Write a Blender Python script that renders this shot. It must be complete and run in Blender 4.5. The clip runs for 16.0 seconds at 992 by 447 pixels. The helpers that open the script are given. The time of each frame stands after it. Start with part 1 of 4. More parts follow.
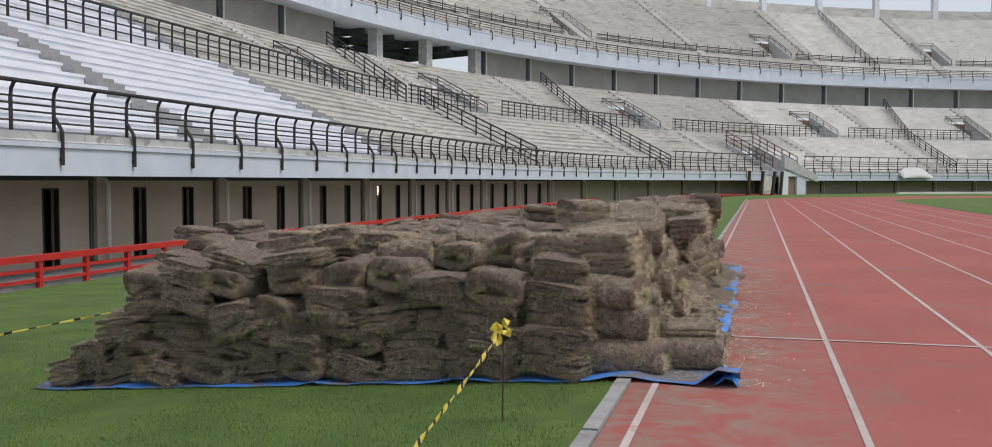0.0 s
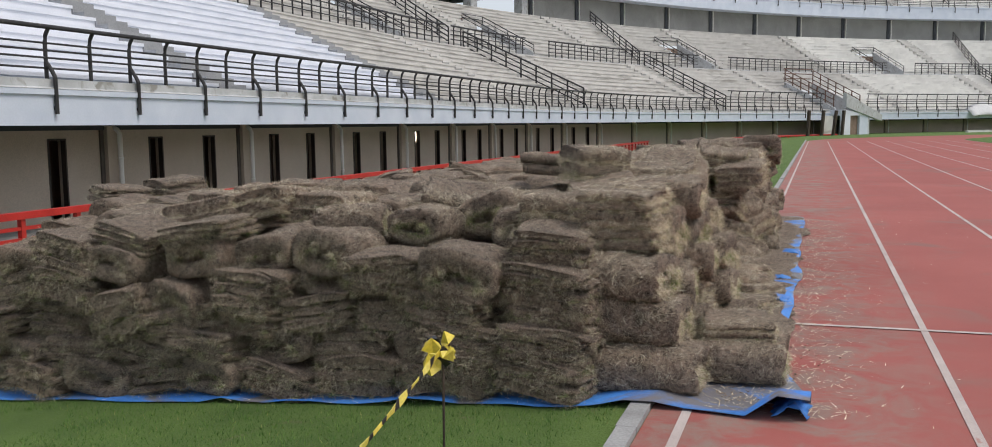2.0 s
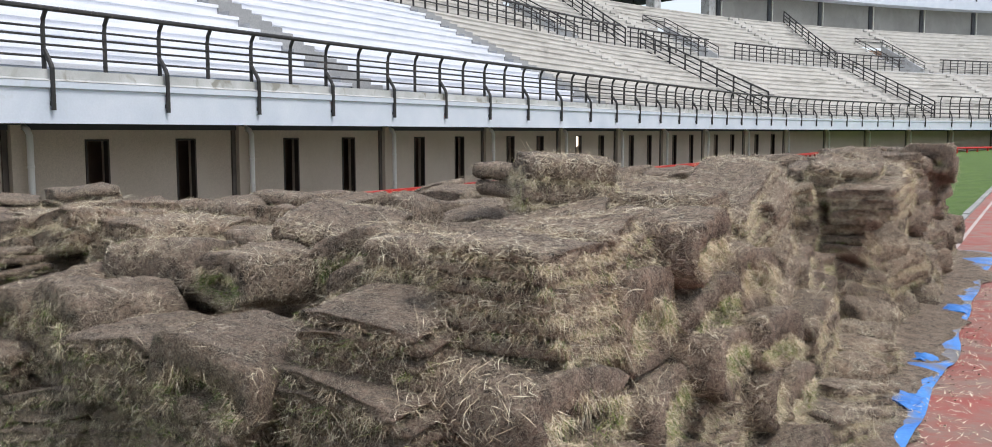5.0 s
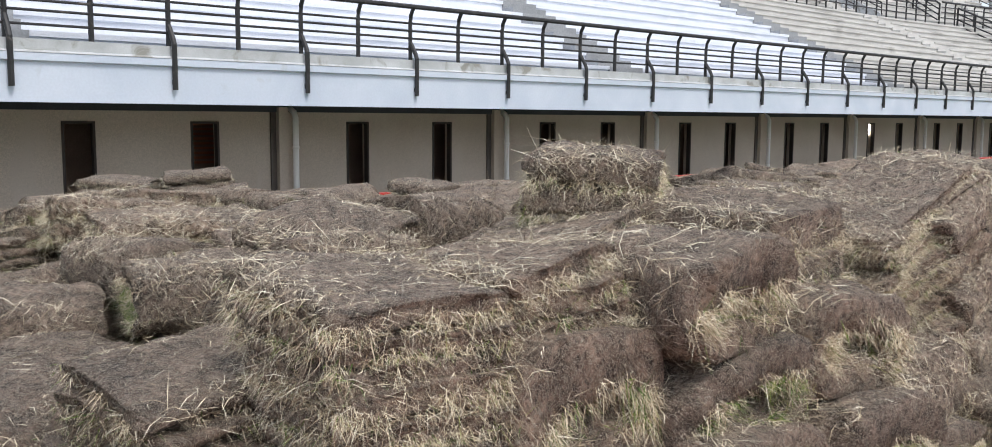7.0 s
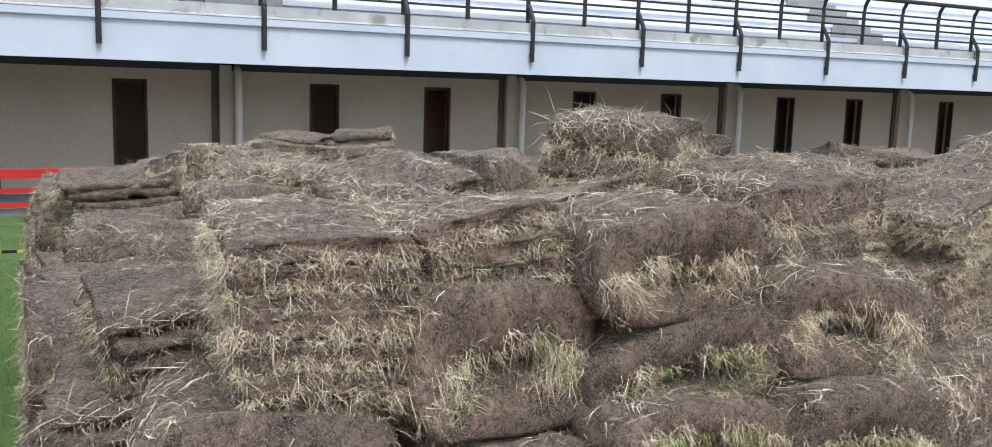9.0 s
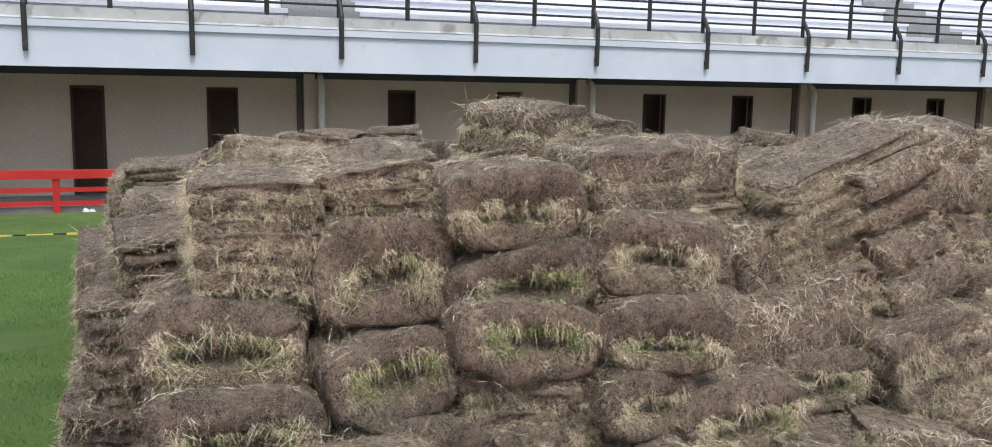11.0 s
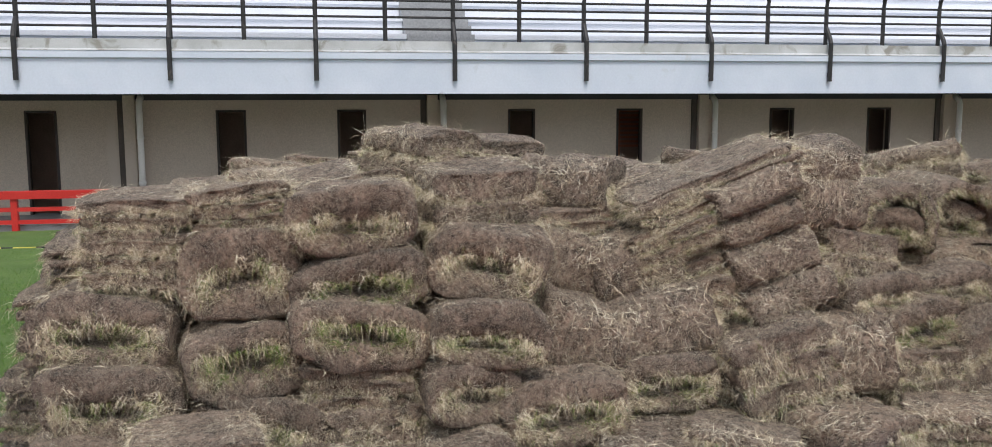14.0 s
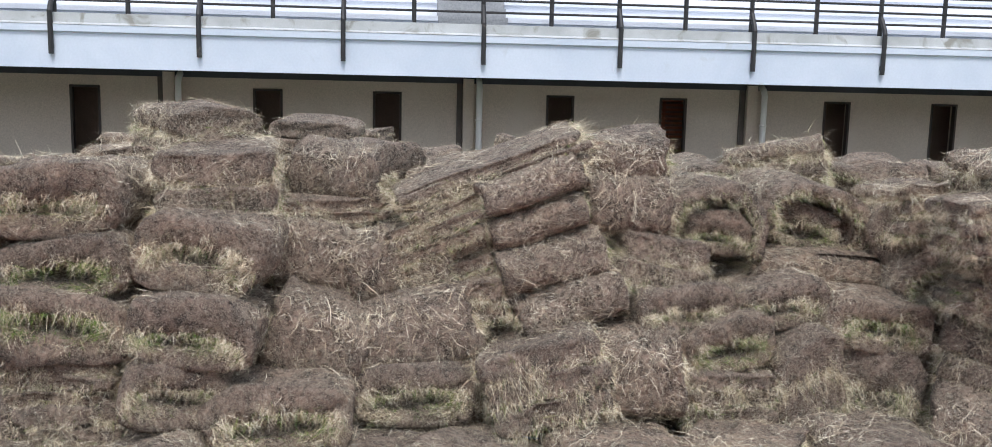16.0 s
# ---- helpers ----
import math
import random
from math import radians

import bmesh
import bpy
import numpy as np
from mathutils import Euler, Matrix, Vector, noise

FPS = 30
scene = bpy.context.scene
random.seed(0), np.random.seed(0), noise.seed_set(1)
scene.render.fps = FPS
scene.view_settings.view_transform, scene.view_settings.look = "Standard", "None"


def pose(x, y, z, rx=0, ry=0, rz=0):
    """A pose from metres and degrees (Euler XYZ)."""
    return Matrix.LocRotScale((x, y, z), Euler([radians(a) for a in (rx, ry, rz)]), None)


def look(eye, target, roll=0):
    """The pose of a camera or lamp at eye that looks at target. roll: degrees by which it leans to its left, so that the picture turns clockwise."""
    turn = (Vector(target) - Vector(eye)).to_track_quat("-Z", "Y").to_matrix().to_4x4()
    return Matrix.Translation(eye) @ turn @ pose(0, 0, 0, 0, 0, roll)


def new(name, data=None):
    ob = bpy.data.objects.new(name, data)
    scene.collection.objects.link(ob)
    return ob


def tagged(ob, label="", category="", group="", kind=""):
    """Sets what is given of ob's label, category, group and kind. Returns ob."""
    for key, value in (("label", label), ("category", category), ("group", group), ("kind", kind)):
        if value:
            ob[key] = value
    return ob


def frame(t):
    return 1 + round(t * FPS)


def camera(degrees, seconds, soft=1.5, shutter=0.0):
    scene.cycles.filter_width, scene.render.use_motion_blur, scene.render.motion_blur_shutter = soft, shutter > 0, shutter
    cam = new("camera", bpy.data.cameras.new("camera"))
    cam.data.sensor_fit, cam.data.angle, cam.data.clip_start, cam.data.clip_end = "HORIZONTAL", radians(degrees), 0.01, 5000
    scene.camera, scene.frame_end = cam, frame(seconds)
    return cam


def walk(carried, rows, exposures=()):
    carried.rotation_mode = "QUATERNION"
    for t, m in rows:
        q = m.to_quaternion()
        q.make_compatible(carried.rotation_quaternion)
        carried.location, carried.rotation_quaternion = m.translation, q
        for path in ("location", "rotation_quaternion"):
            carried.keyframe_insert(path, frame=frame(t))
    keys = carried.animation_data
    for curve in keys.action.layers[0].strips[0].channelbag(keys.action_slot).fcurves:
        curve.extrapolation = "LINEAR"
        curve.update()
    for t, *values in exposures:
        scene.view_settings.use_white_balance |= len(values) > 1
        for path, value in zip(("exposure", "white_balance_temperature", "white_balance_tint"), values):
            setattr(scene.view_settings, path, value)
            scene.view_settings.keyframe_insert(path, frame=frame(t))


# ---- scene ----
cam = camera(55.7, 16.0, 0.9)
METRES, EYE, TILT, LEAN, TURN = 10.3, 1.37, 0.0, 0.0, 15.6
ROWS = [
    (0.0, 0.0, 0.0, 0.0, 0.0, -2.59, -0.08),
    (0.5, 0.0071, 0.0471, -0.0014, 1.99, -2.64, 0.21),
    (1.0, 0.0187, 0.0985, -0.0005, 1.39, -2.7, 2.04),
    (1.5, 0.0326, 0.1451, 0.0004, 1.71, -2.89, 1.81),
    (2.0, 0.0438, 0.1928, -0.0026, 3.2, -5.94, 0.76),
    (2.5, 0.0636, 0.2322, -0.0027, 5.81, -5.56, 0.47),
    (3.0, 0.0783, 0.2756, -0.0033, 7.77, -5.41, 0.47),
    (5.5, 0.1532, 0.4571, -0.0079, 15.45, -5.52, 0.07),
    (6.0, 0.168, 0.4879, -0.0071, 17.19, -5.82, 0.04),
    (6.5, 0.1818, 0.5198, -0.0065, 29.51, -6.31, 0.81),
    (7.0, 0.1854, 0.5463, -0.0082, 32.43, -6.44, -0.38),
    (7.5, 0.1901, 0.5631, -0.0081, 35.92, -6.94, -1.46),
    (8.0, 0.2059, 0.5777, -0.008, 45.41, -7.91, -2.02),
    (8.5, 0.2209, 0.5798, -0.0085, 47.17, -8.36, -1.77),
    (11.0, 0.3313, 0.5702, -0.0112, 53.6, -8.22, -0.99),
    (11.5, 0.3547, 0.5751, -0.0113, 54.72, -8.07, -0.63),
    (12.0, 0.3757, 0.5679, -0.0131, 54.87, -7.92, -0.89),
    (12.5, 0.3912, 0.5759, -0.0106, 54.84, -7.45, -0.7),
    (13.0, 0.4086, 0.5949, -0.0073, 61.04, -7.3, -0.03),
    (13.5, 0.4134, 0.6146, -0.0073, 62.22, -7.18, 0.12),
    (14.0, 0.4171, 0.6378, -0.0064, 63.75, -7.33, 0.16),
    (14.5, 0.4278, 0.6651, -0.0047, 68.42, -7.46, 0.57),
    (15.0, 0.4286, 0.6925, -0.0078, 69.0, -7.69, -0.35),
    (15.5, 0.4289, 0.7223, -0.0068, 69.36, -8.17, -1.1),
    (16.0, 0.4331, 0.7552, -0.0077, 69.37, -8.2, -1.33),
]
walk(cam, [(t, pose(0, 0, EYE, TILT, LEAN, TURN) @ pose(METRES * x, METRES * y, METRES * z, 90 + pitch, roll, yaw)) for t, x, y, z, yaw, pitch, roll in ROWS],
     [(0, -0.45, 6550, 11), (1.0, -0.4, 6550, 11), (1.5, -0.53, 6550, 11), (2.0, -0.34, 6530, 11), (2.5, -0.19, 6510, 10), (3.0, -0.1, 6500, 10), (5.5, 0.06, 6350, 10), (7.0, 0.08, 6250, 10), (8.5, 0.14, 5950, 10),
      (11.0, 0.04, 6330, 10), (13.5, -0.07, 6380, 10), (14.5, 0.04, 6350, 10), (16.0, 0.2, 6000, 10)])

# ---- light ----
world = bpy.data.worlds.new("sky")
scene.world = world
world.use_nodes = True
wn, wl = world.node_tree.nodes, world.node_tree.links
sky = wn.new("ShaderNodeTexSky")
sky.sky_type, sky.sun_disc = "NISHITA", False
SUN_EL, SUN_AZ = 58.0, 90.0      # height, and turn from +y towards +x, in degrees
sky.sun_elevation, sky.sun_rotation = radians(SUN_EL), radians(SUN_AZ)
sky.air_density, sky.dust_density, sky.ozone_density = 1.0, 3.2, 1.0
wl.new(sky.outputs[0], wn["Background"].inputs[0])
wn["Background"].inputs[1].default_value = 0.08
haze = wn.new("ShaderNodeBackground")      # bright thin cloud over the whole sky
haze.inputs[0].default_value, haze.inputs[1].default_value = (0.9, 0.94, 1.0, 1), 0.71
both = wn.new("ShaderNodeAddShader")
wl.new(wn["Background"].outputs[0], both.inputs[0])
wl.new(haze.outputs[0], both.inputs[1])
wl.new(both.outputs[0], wn["World Output"].inputs[0])
sun = new("sun", bpy.data.lights.new("sun", "SUN"))
sun.data.energy, sun.data.angle, sun.data.color = 2.05, radians(20), (1.0, 0.95, 0.89)
el, az = radians(SUN_EL), radians(SUN_AZ)
sun.matrix_world = look((40 * math.sin(az), 40 * math.cos(az), 60), (40 * math.sin(az) - math.sin(az) * math.cos(el), 40 * math.cos(az) - math.cos(az) * math.cos(el), 60 - math.sin(el)))


# ---- materials ----
def ramp(nt, fac, stops):
    r = nt.nodes.new("ShaderNodeValToRGB")
    while len(r.color_ramp.elements) < len(stops):
        r.color_ramp.elements.new(0.5)
    for e, (p, c) in zip(r.color_ramp.elements, stops):
        e.position, e.color = p, (*c, 1)
    nt.links.new(fac, r.inputs[0])
    return r.outputs[0]


def noise_of(nt, scale, detail=4.0, distort=0.0, stretch=None, rough=0.55):
    pos = nt.nodes.new("ShaderNodeNewGeometry").outputs["Position"]
    if stretch:
        mp = nt.nodes.new("ShaderNodeMapping")
        mp.inputs["Scale"].default_value = stretch
        nt.links.new(pos, mp.inputs[0])
        pos = mp.outputs[0]
    n = nt.nodes.new("ShaderNodeTexNoise")
    n.inputs["Scale"].default_value, n.inputs["Detail"].default_value = scale, detail
    n.inputs["Distortion"].default_value, n.inputs["Roughness"].default_value = distort, rough
    nt.links.new(pos, n.inputs["Vector"])
    return n.outputs["Fac"]


def mixed(nt, a, b, fac, kind="MIX"):
    m = nt.nodes.new("ShaderNodeMix")
    m.data_type, m.blend_type = "RGBA", kind
    for sock, v in ((m.inputs[0], fac), (m.inputs[6], a), (m.inputs[7], b)):
        if isinstance(v, bpy.types.NodeSocket):
            nt.links.new(v, sock)
        elif isinstance(v, tuple):
            sock.default_value = (*v, 1)
        else:
            sock.default_value = v
    return m.outputs[2]


def bumped(nt, bsdf, height, strength, distance):
    b = nt.nodes.new("ShaderNodeBump")
    b.inputs["Strength"].default_value, b.inputs["Distance"].default_value = strength, distance
    nt.links.new(height, b.inputs["Height"])
    nt.links.new(b.outputs[0], bsdf.inputs["Normal"])


def material(name, rough=0.8, metal=0.0):
    m = bpy.data.materials.new(name)
    m.use_nodes = True
    bsdf = m.node_tree.nodes["Principled BSDF"]
    bsdf.inputs["Roughness"].default_value, bsdf.inputs["Metallic"].default_value = rough, metal
    return m, m.node_tree, bsdf


def worn(name, dark, light, coarse, fine, rough=0.8, bump=0.3, dist=0.004, metal=0.0, stain=None, stain_scale=0.6, stain_at=0.6, stretch=None, grit=0.72):
    """A surface with broad tone, fine grain and, if given, stains of a third colour."""
    m, nt, bsdf = material(name, rough, metal)
    col = ramp(nt, noise_of(nt, coarse, 5, 0.4), [(0.3, dark), (0.7, light)])
    grain = noise_of(nt, fine, 3)
    col = mixed(nt, col, ramp(nt, grain, [(0.35, (grit,) * 3), (0.7, (1, 1, 1))]), 0.8, "MULTIPLY")
    if stain:
        col = mixed(nt, col, stain, ramp(nt, noise_of(nt, stain_scale, 8, 1.2, stretch), [(stain_at, (0, 0, 0)), (min(1.0, stain_at + 0.12), (0.93, 0.93, 0.93))]))
    nt.links.new(col, bsdf.inputs["Base Color"])
    bumped(nt, bsdf, grain, bump, dist)
    return m


def soil_material(name, dark, light, strand, amount):
    m, nt, bsdf = material(name, 0.95)
    base = ramp(nt, noise_of(nt, 14.0, 9, 0.6, None, 0.72), [(0.34, dark), (0.66, light)])
    crumbs = noise_of(nt, 55, 9, 0.5, None, 0.72)
    # Pits between crumbs are darkened, their shade put into the colour.
    base = mixed(nt, base, ramp(nt, crumbs, [(0.38, (0.2, 0.18, 0.17)), (0.58, (1.25, 1.24, 1.23))]), 0.9, "MULTIPLY")
    tone = nt.nodes.new("ShaderNodeObjectInfo").outputs["Random"]
    base = mixed(nt, base, ramp(nt, tone, [(0.0, (0.78, 0.76, 0.75)), (0.5, (1, 1, 1)), (1.0, (1.12, 1.06, 1.0))]), 1.0, "MULTIPLY")
    fib = noise_of(nt, 26, 4, 4.5)
    fib2 = noise_of(nt, 85, 2, 3.0)
    mask = ramp(nt, fib, [(0.475, (0, 0, 0)), (0.498, (amount,) * 3), (0.502, (amount,) * 3), (0.525, (0, 0, 0))])
    base = mixed(nt, base, strand, mask)
    mask2 = ramp(nt, fib2, [(0.47, (0, 0, 0)), (0.5, (amount * 0.85,) * 3), (0.53, (0, 0, 0))])
    base = mixed(nt, base, strand, mask2)
    nt.links.new(base, bsdf.inputs["Base Color"])
    relief = mixed(nt, ramp(nt, crumbs, [(0.2, (0, 0, 0)), (0.8, (0.6, 0.6, 0.6))]), (1.0, 1.0, 1.0), mask)
    bumped(nt, bsdf, relief, 1.0, 0.026)
    return m


def blade_material(name, stops, rough=0.75):
    m, nt, bsdf = material(name, rough)
    geo = nt.nodes.new("ShaderNodeNewGeometry").outputs["Random Per Island"]
    nt.links.new(ramp(nt, geo, stops), bsdf.inputs["Base Color"])
    return m


SOIL = soil_material("sod_soil", (0.028, 0.0175, 0.012), (0.4, 0.292, 0.222), (0.8, 0.69, 0.54), 0.85)
STRAW = blade_material("straw_blades", [(0.0, (0.16, 0.115, 0.085)), (0.2, (0.46, 0.36, 0.23)), (0.5, (0.8, 0.69, 0.48)), (1.0, (0.94, 0.87, 0.69))])
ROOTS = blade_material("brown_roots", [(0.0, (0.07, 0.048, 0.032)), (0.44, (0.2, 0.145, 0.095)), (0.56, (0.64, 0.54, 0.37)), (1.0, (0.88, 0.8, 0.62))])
GREEN = blade_material("green_blades", [(0.0, (0.04, 0.1, 0.012)), (0.45, (0.11, 0.24, 0.025)), (0.75, (0.26, 0.36, 0.06)), (1.0, (0.52, 0.5, 0.2))])
LAWN = blade_material("lawn_blades", [(0.0, (0.04, 0.11, 0.014)), (0.5, (0.08, 0.185, 0.026)), (0.9, (0.145, 0.25, 0.045)), (1.0, (0.29, 0.3, 0.1))])
GRASS = worn("grass", (0.074, 0.138, 0.024), (0.135, 0.22, 0.044), 1.6, 90, 0.95, 1.0, 0.02, stain=(0.12, 0.13, 0.05), stain_scale=2.2, stain_at=0.62)
TRACK = worn("track_rubber", (0.325, 0.085, 0.07), (0.41, 0.117, 0.098), 0.5, 220, 0.85, 0.5, 0.003, stain=(0.24, 0.115, 0.097), stain_scale=0.9, stain_at=0.56)
# soil dust trodden over the track beside the stack
tnt = TRACK.node_tree
tb = tnt.nodes["Principled BSDF"]
sep = tnt.nodes.new("ShaderNodeSeparateXYZ")
tnt.links.new(tnt.nodes.new("ShaderNodeNewGeometry").outputs["Position"], sep.inputs[0])
near_edge = ramp(tnt, sep.outputs[0], [(0.0, (1, 1, 1)), (0.85, (0, 0, 0))])
specks = ramp(tnt, noise_of(tnt, 3.2, 9, 0.8, None, 0.7), [(0.42, (0, 0, 0)), (0.62, (0.85, 0.85, 0.85))])
tnt.links.new(mixed(tnt, tb.inputs["Base Color"].links[0].from_socket, (0.25, 0.19, 0.155), mixed(tnt, near_edge, specks, 1.0, "MULTIPLY")), tb.inputs["Base Color"])
LINE = worn("track_line_paint", (0.45, 0.375, 0.345), (0.61, 0.535, 0.495), 2.5, 160, 0.8, 0.3, 0.002, stain=(0.36, 0.17, 0.14), stain_scale=9, stain_at=0.62)
KERB = worn("kerb_concrete", (0.27, 0.27, 0.265), (0.41, 0.41, 0.4), 3, 80, 0.9, 0.5, 0.004, stain=(0.2, 0.19, 0.16), stain_scale=4)
WHITE = worn("white_painted_concrete", (0.68, 0.71, 0.77), (0.8, 0.82, 0.87), 0.7, 30, 0.7, 0.2, 0.004, stain=(0.5, 0.51, 0.53), stain_scale=1.2, stain_at=0.63, stretch=(1, 0.3, 1), grit=0.9)
PARAPET = worn("pale_blue_grey_paint", (0.55, 0.61, 0.71), (0.66, 0.71, 0.8), 0.9, 25, 0.65, 0.2, 0.004, stain=(0.5, 0.53, 0.57), stain_scale=1.1, stain_at=0.64, grit=0.93)
LEDGE = worn("stained_ledge_concrete", (0.42, 0.43, 0.43), (0.58, 0.59, 0.6), 1.8, 40, 0.85, 0.4, 0.005, stain=(0.27, 0.26, 0.23), stain_scale=2.2, stain_at=0.55, grit=0.9)
GREY = worn("bare_concrete", (0.5, 0.485, 0.46), (0.66, 0.645, 0.61), 0.6, 22, 0.85, 0.3, 0.005, stain=(0.34, 0.325, 0.3), stain_scale=0.7, stain_at=0.56, stretch=(0.35, 0.35, 1.5), grit=0.9)
AISLE = worn("aisle_concrete", (0.3, 0.31, 0.32), (0.4, 0.41, 0.42), 0.9, 30, 0.85, 0.3, 0.005)
BEIGE = worn("beige_plaster_wall", (0.58, 0.485, 0.38), (0.68, 0.58, 0.465), 0.5, 45, 0.85, 0.25, 0.003, stain=(0.57, 0.49, 0.4), stain_scale=0.9, stain_at=0.58, stretch=(1, 1.4, 0.5))
CONCOURSE = worn("grey_concourse_plaster", (0.3, 0.295, 0.28), (0.4, 0.395, 0.375), 0.5, 40, 0.85, 0.25, 0.003, stain=(0.26, 0.25, 0.23), stain_scale=0.7, stain_at=0.6, stretch=(1, 1, 0.4))
# Weathered white, brightened so that far right rows look sunlit.
PALE = worn("weathered_paint_sun_bright", (0.64, 0.63, 0.6), (0.84, 0.83, 0.79), 0.5, 24, 0.8, 0.3, 0.005, stain=(0.4, 0.4, 0.385), stain_scale=0.8, stain_at=0.6, stretch=(0.5, 0.5, 1.5), grit=0.9)
# Concrete darkened beyond its own tone: shade under the stand put into colour.
SOFFIT = worn("soffit_concrete_shade", (0.055, 0.06, 0.068), (0.09, 0.095, 0.105), 0.8, 30, 0.9, 0.3, 0.005)
# Brown plaster tone; on panels that fill openings it stands for shade.
DARK = worn("brown_interior_opening_shade", (0.22, 0.15, 0.11), (0.32, 0.23, 0.175), 1.5, 30, 0.9, 0.2, 0.004)
DOORFRAME = worn("dark_brown_frame", (0.04, 0.028, 0.022), (0.065, 0.046, 0.036), 2.0, 60, 0.6, 0.2, 0.002)
# Dark colour for strips that paint the columns' shaded side.
COLUMN_SHADE = worn("column_side_shade", (0.1, 0.085, 0.072), (0.17, 0.14, 0.12), 2.0, 50, 0.9, 0.2, 0.003)
BLACK = worn("black_rail_paint", (0.018, 0.017, 0.018), (0.034, 0.032, 0.032), 3, 60, 0.55, 0.15, 0.002, stain=(0.12, 0.1, 0.085), stain_scale=3, stain_at=0.6)
RED = worn("red_rail_paint", (0.5, 0.018, 0.014), (0.62, 0.032, 0.024), 2.0, 70, 0.5, 0.15, 0.002, stain=(0.4, 0.03, 0.025), stain_scale=3)
PIPE = worn("pale_downpipe", (0.9, 0.88, 0.82), (0.95, 0.93, 0.88), 2.0, 50, 0.3, 0.15, 0.002, stain=(0.66, 0.61, 0.54), stain_scale=3, stain_at=0.7, grit=0.92)
TARP = worn("blue_tarpaulin", (0.03, 0.18, 0.6), (0.09, 0.32, 0.8), 3.0, 60, 0.6, 0.4, 0.006, stain=(0.17, 0.15, 0.132), stain_scale=2.0, stain_at=0.46)
BLUE = worn("clean_blue_tarpaulin", (0.02, 0.14, 0.52), (0.06, 0.26, 0.7), 5.0, 80, 0.5, 0.4, 0.005, stain=(0.3, 0.32, 0.36), stain_scale=5, stain_at=0.62)
YELLOW = worn("yellow_tape_plastic", (0.76, 0.6, 0.05), (0.86, 0.76, 0.2), 6, 90, 0.45, 0.1, 0.001)
BLACKTAPE = worn("black_tape_plastic", (0.015, 0.015, 0.015), (0.03, 0.03, 0.03), 6, 90, 0.45, 0.1, 0.001)
STEEL = worn("rusty_steel", (0.06, 0.045, 0.035), (0.12, 0.09, 0.07), 9, 120, 0.7, 0.3, 0.002, metal=0.4)
SHEET = worn("white_cloth", (0.66, 0.66, 0.66), (0.78, 0.78, 0.78), 3, 60, 0.8, 0.2, 0.003)
GREENBAG = worn("green_plastic", (0.02, 0.3, 0.12), (0.04, 0.4, 0.18), 8, 90, 0.4, 0.2, 0.003)
SLAT = worn("red_painted_slats", (0.34, 0.1, 0.05), (0.46, 0.16, 0.08), 4, 60, 0.6, 0.2, 0.002)
RUST = worn("red_oxide_steel", (0.11, 0.06, 0.042), (0.19, 0.1, 0.07), 4, 60, 0.7, 0.2, 0.002)


# ---- mesh helpers ----
class Build:
    def __init__(self):
        self.v, self.f, self.mi = [], [], []

    def add(self, verts, faces, slot=0):
        n = len(self.v)
        self.v += [tuple(p) for p in verts]
        self.f += [tuple(i + n for i in f) for f in faces]
        self.mi += [slot] * len(faces)
        return self

    def box(self, lo, hi, m=None):
        c = [Vector((x, y, z)) for x in (lo[0], hi[0]) for y in (lo[1], hi[1]) for z in (lo[2], hi[2])]
        if m is not None:
            c = [m @ p for p in c]
        return self.add(c, [(0, 1, 3, 2), (4, 6, 7, 5), (0, 4, 5, 1), (2, 3, 7, 6), (0, 2, 6, 4), (1, 5, 7, 3)])

    def tube(self, pts, r, n=8, cap=True):
        pts = [Vector(p) for p in pts]
        verts, faces = [], []
        for i, p in enumerate(pts):
            d = (pts[min(i + 1, len(pts) - 1)] - pts[max(i - 1, 0)]).normalized()
            a = d.cross(Vector((0.31, 0.17, 0.93))).normalized()
            if i and a.dot(last) < 0:
                a = -a
            last = a
            b = d.cross(a)
            verts += [p + r * (math.cos(2 * math.pi * k / n) * a + math.sin(2 * math.pi * k / n) * b) for k in range(n)]
        for i in range(len(pts) - 1):
            faces += [(i * n + k, i * n + (k + 1) % n, (i + 1) * n + (k + 1) % n, (i + 1) * n + k) for k in range(n)]
        if cap:
            faces += [tuple(range(n - 1, -1, -1)), tuple((len(pts) - 1) * n + k for k in range(n))]
        return self.add(verts, faces)

    def loft(self, rings, closed=True):
        """Rings of points of one length, joined in turn, with end caps."""
        n = len(rings[0])
        faces = []
        for i in range(len(rings) - 1):
            for k in range(n if closed else n - 1):
                faces.append((i * n + k, (i + 1) * n + k, (i + 1) * n + (k + 1) % n, i * n + (k + 1) % n))
        if closed:
            faces += [tuple(range(n)), tuple((len(rings) - 1) * n + k for k in range(n - 1, -1, -1))]
        return self.add([p for r in rings for p in r], faces)

    def mesh(self, name, *mats, smooth=False):
        me = bpy.data.meshes.new(name)
        me.from_pydata(self.v, [], self.f)
        for m in mats:
            me.materials.append(m)
        if len(mats) > 1:
            me.polygons.foreach_set("material_index", self.mi)
        if smooth:
            me.polygons.foreach_set("use_smooth", [True] * len(self.f))
        me.update()
        return me


def part(name, b, mats, parent=None, label="", smooth=False):
    if not isinstance(mats, tuple):
        mats = (mats,)
    ob = new(name, b.mesh(name, *mats, smooth=smooth))
    ob.parent = parent
    if label:
        ob["label"] = label
    return ob


def place(name, mesh, m, parent=None):
    """One more object on a mesh that others use too."""
    ob = new(name, mesh)
    ob.parent = parent
    ob.matrix_basis = m
    return ob


# ---- plan ----
FACE = -14.8                 # front of the stand
BEND, RADIUS = 52.0, 91.1    # where the stand starts to turn, and how wide
S_END = 190.0


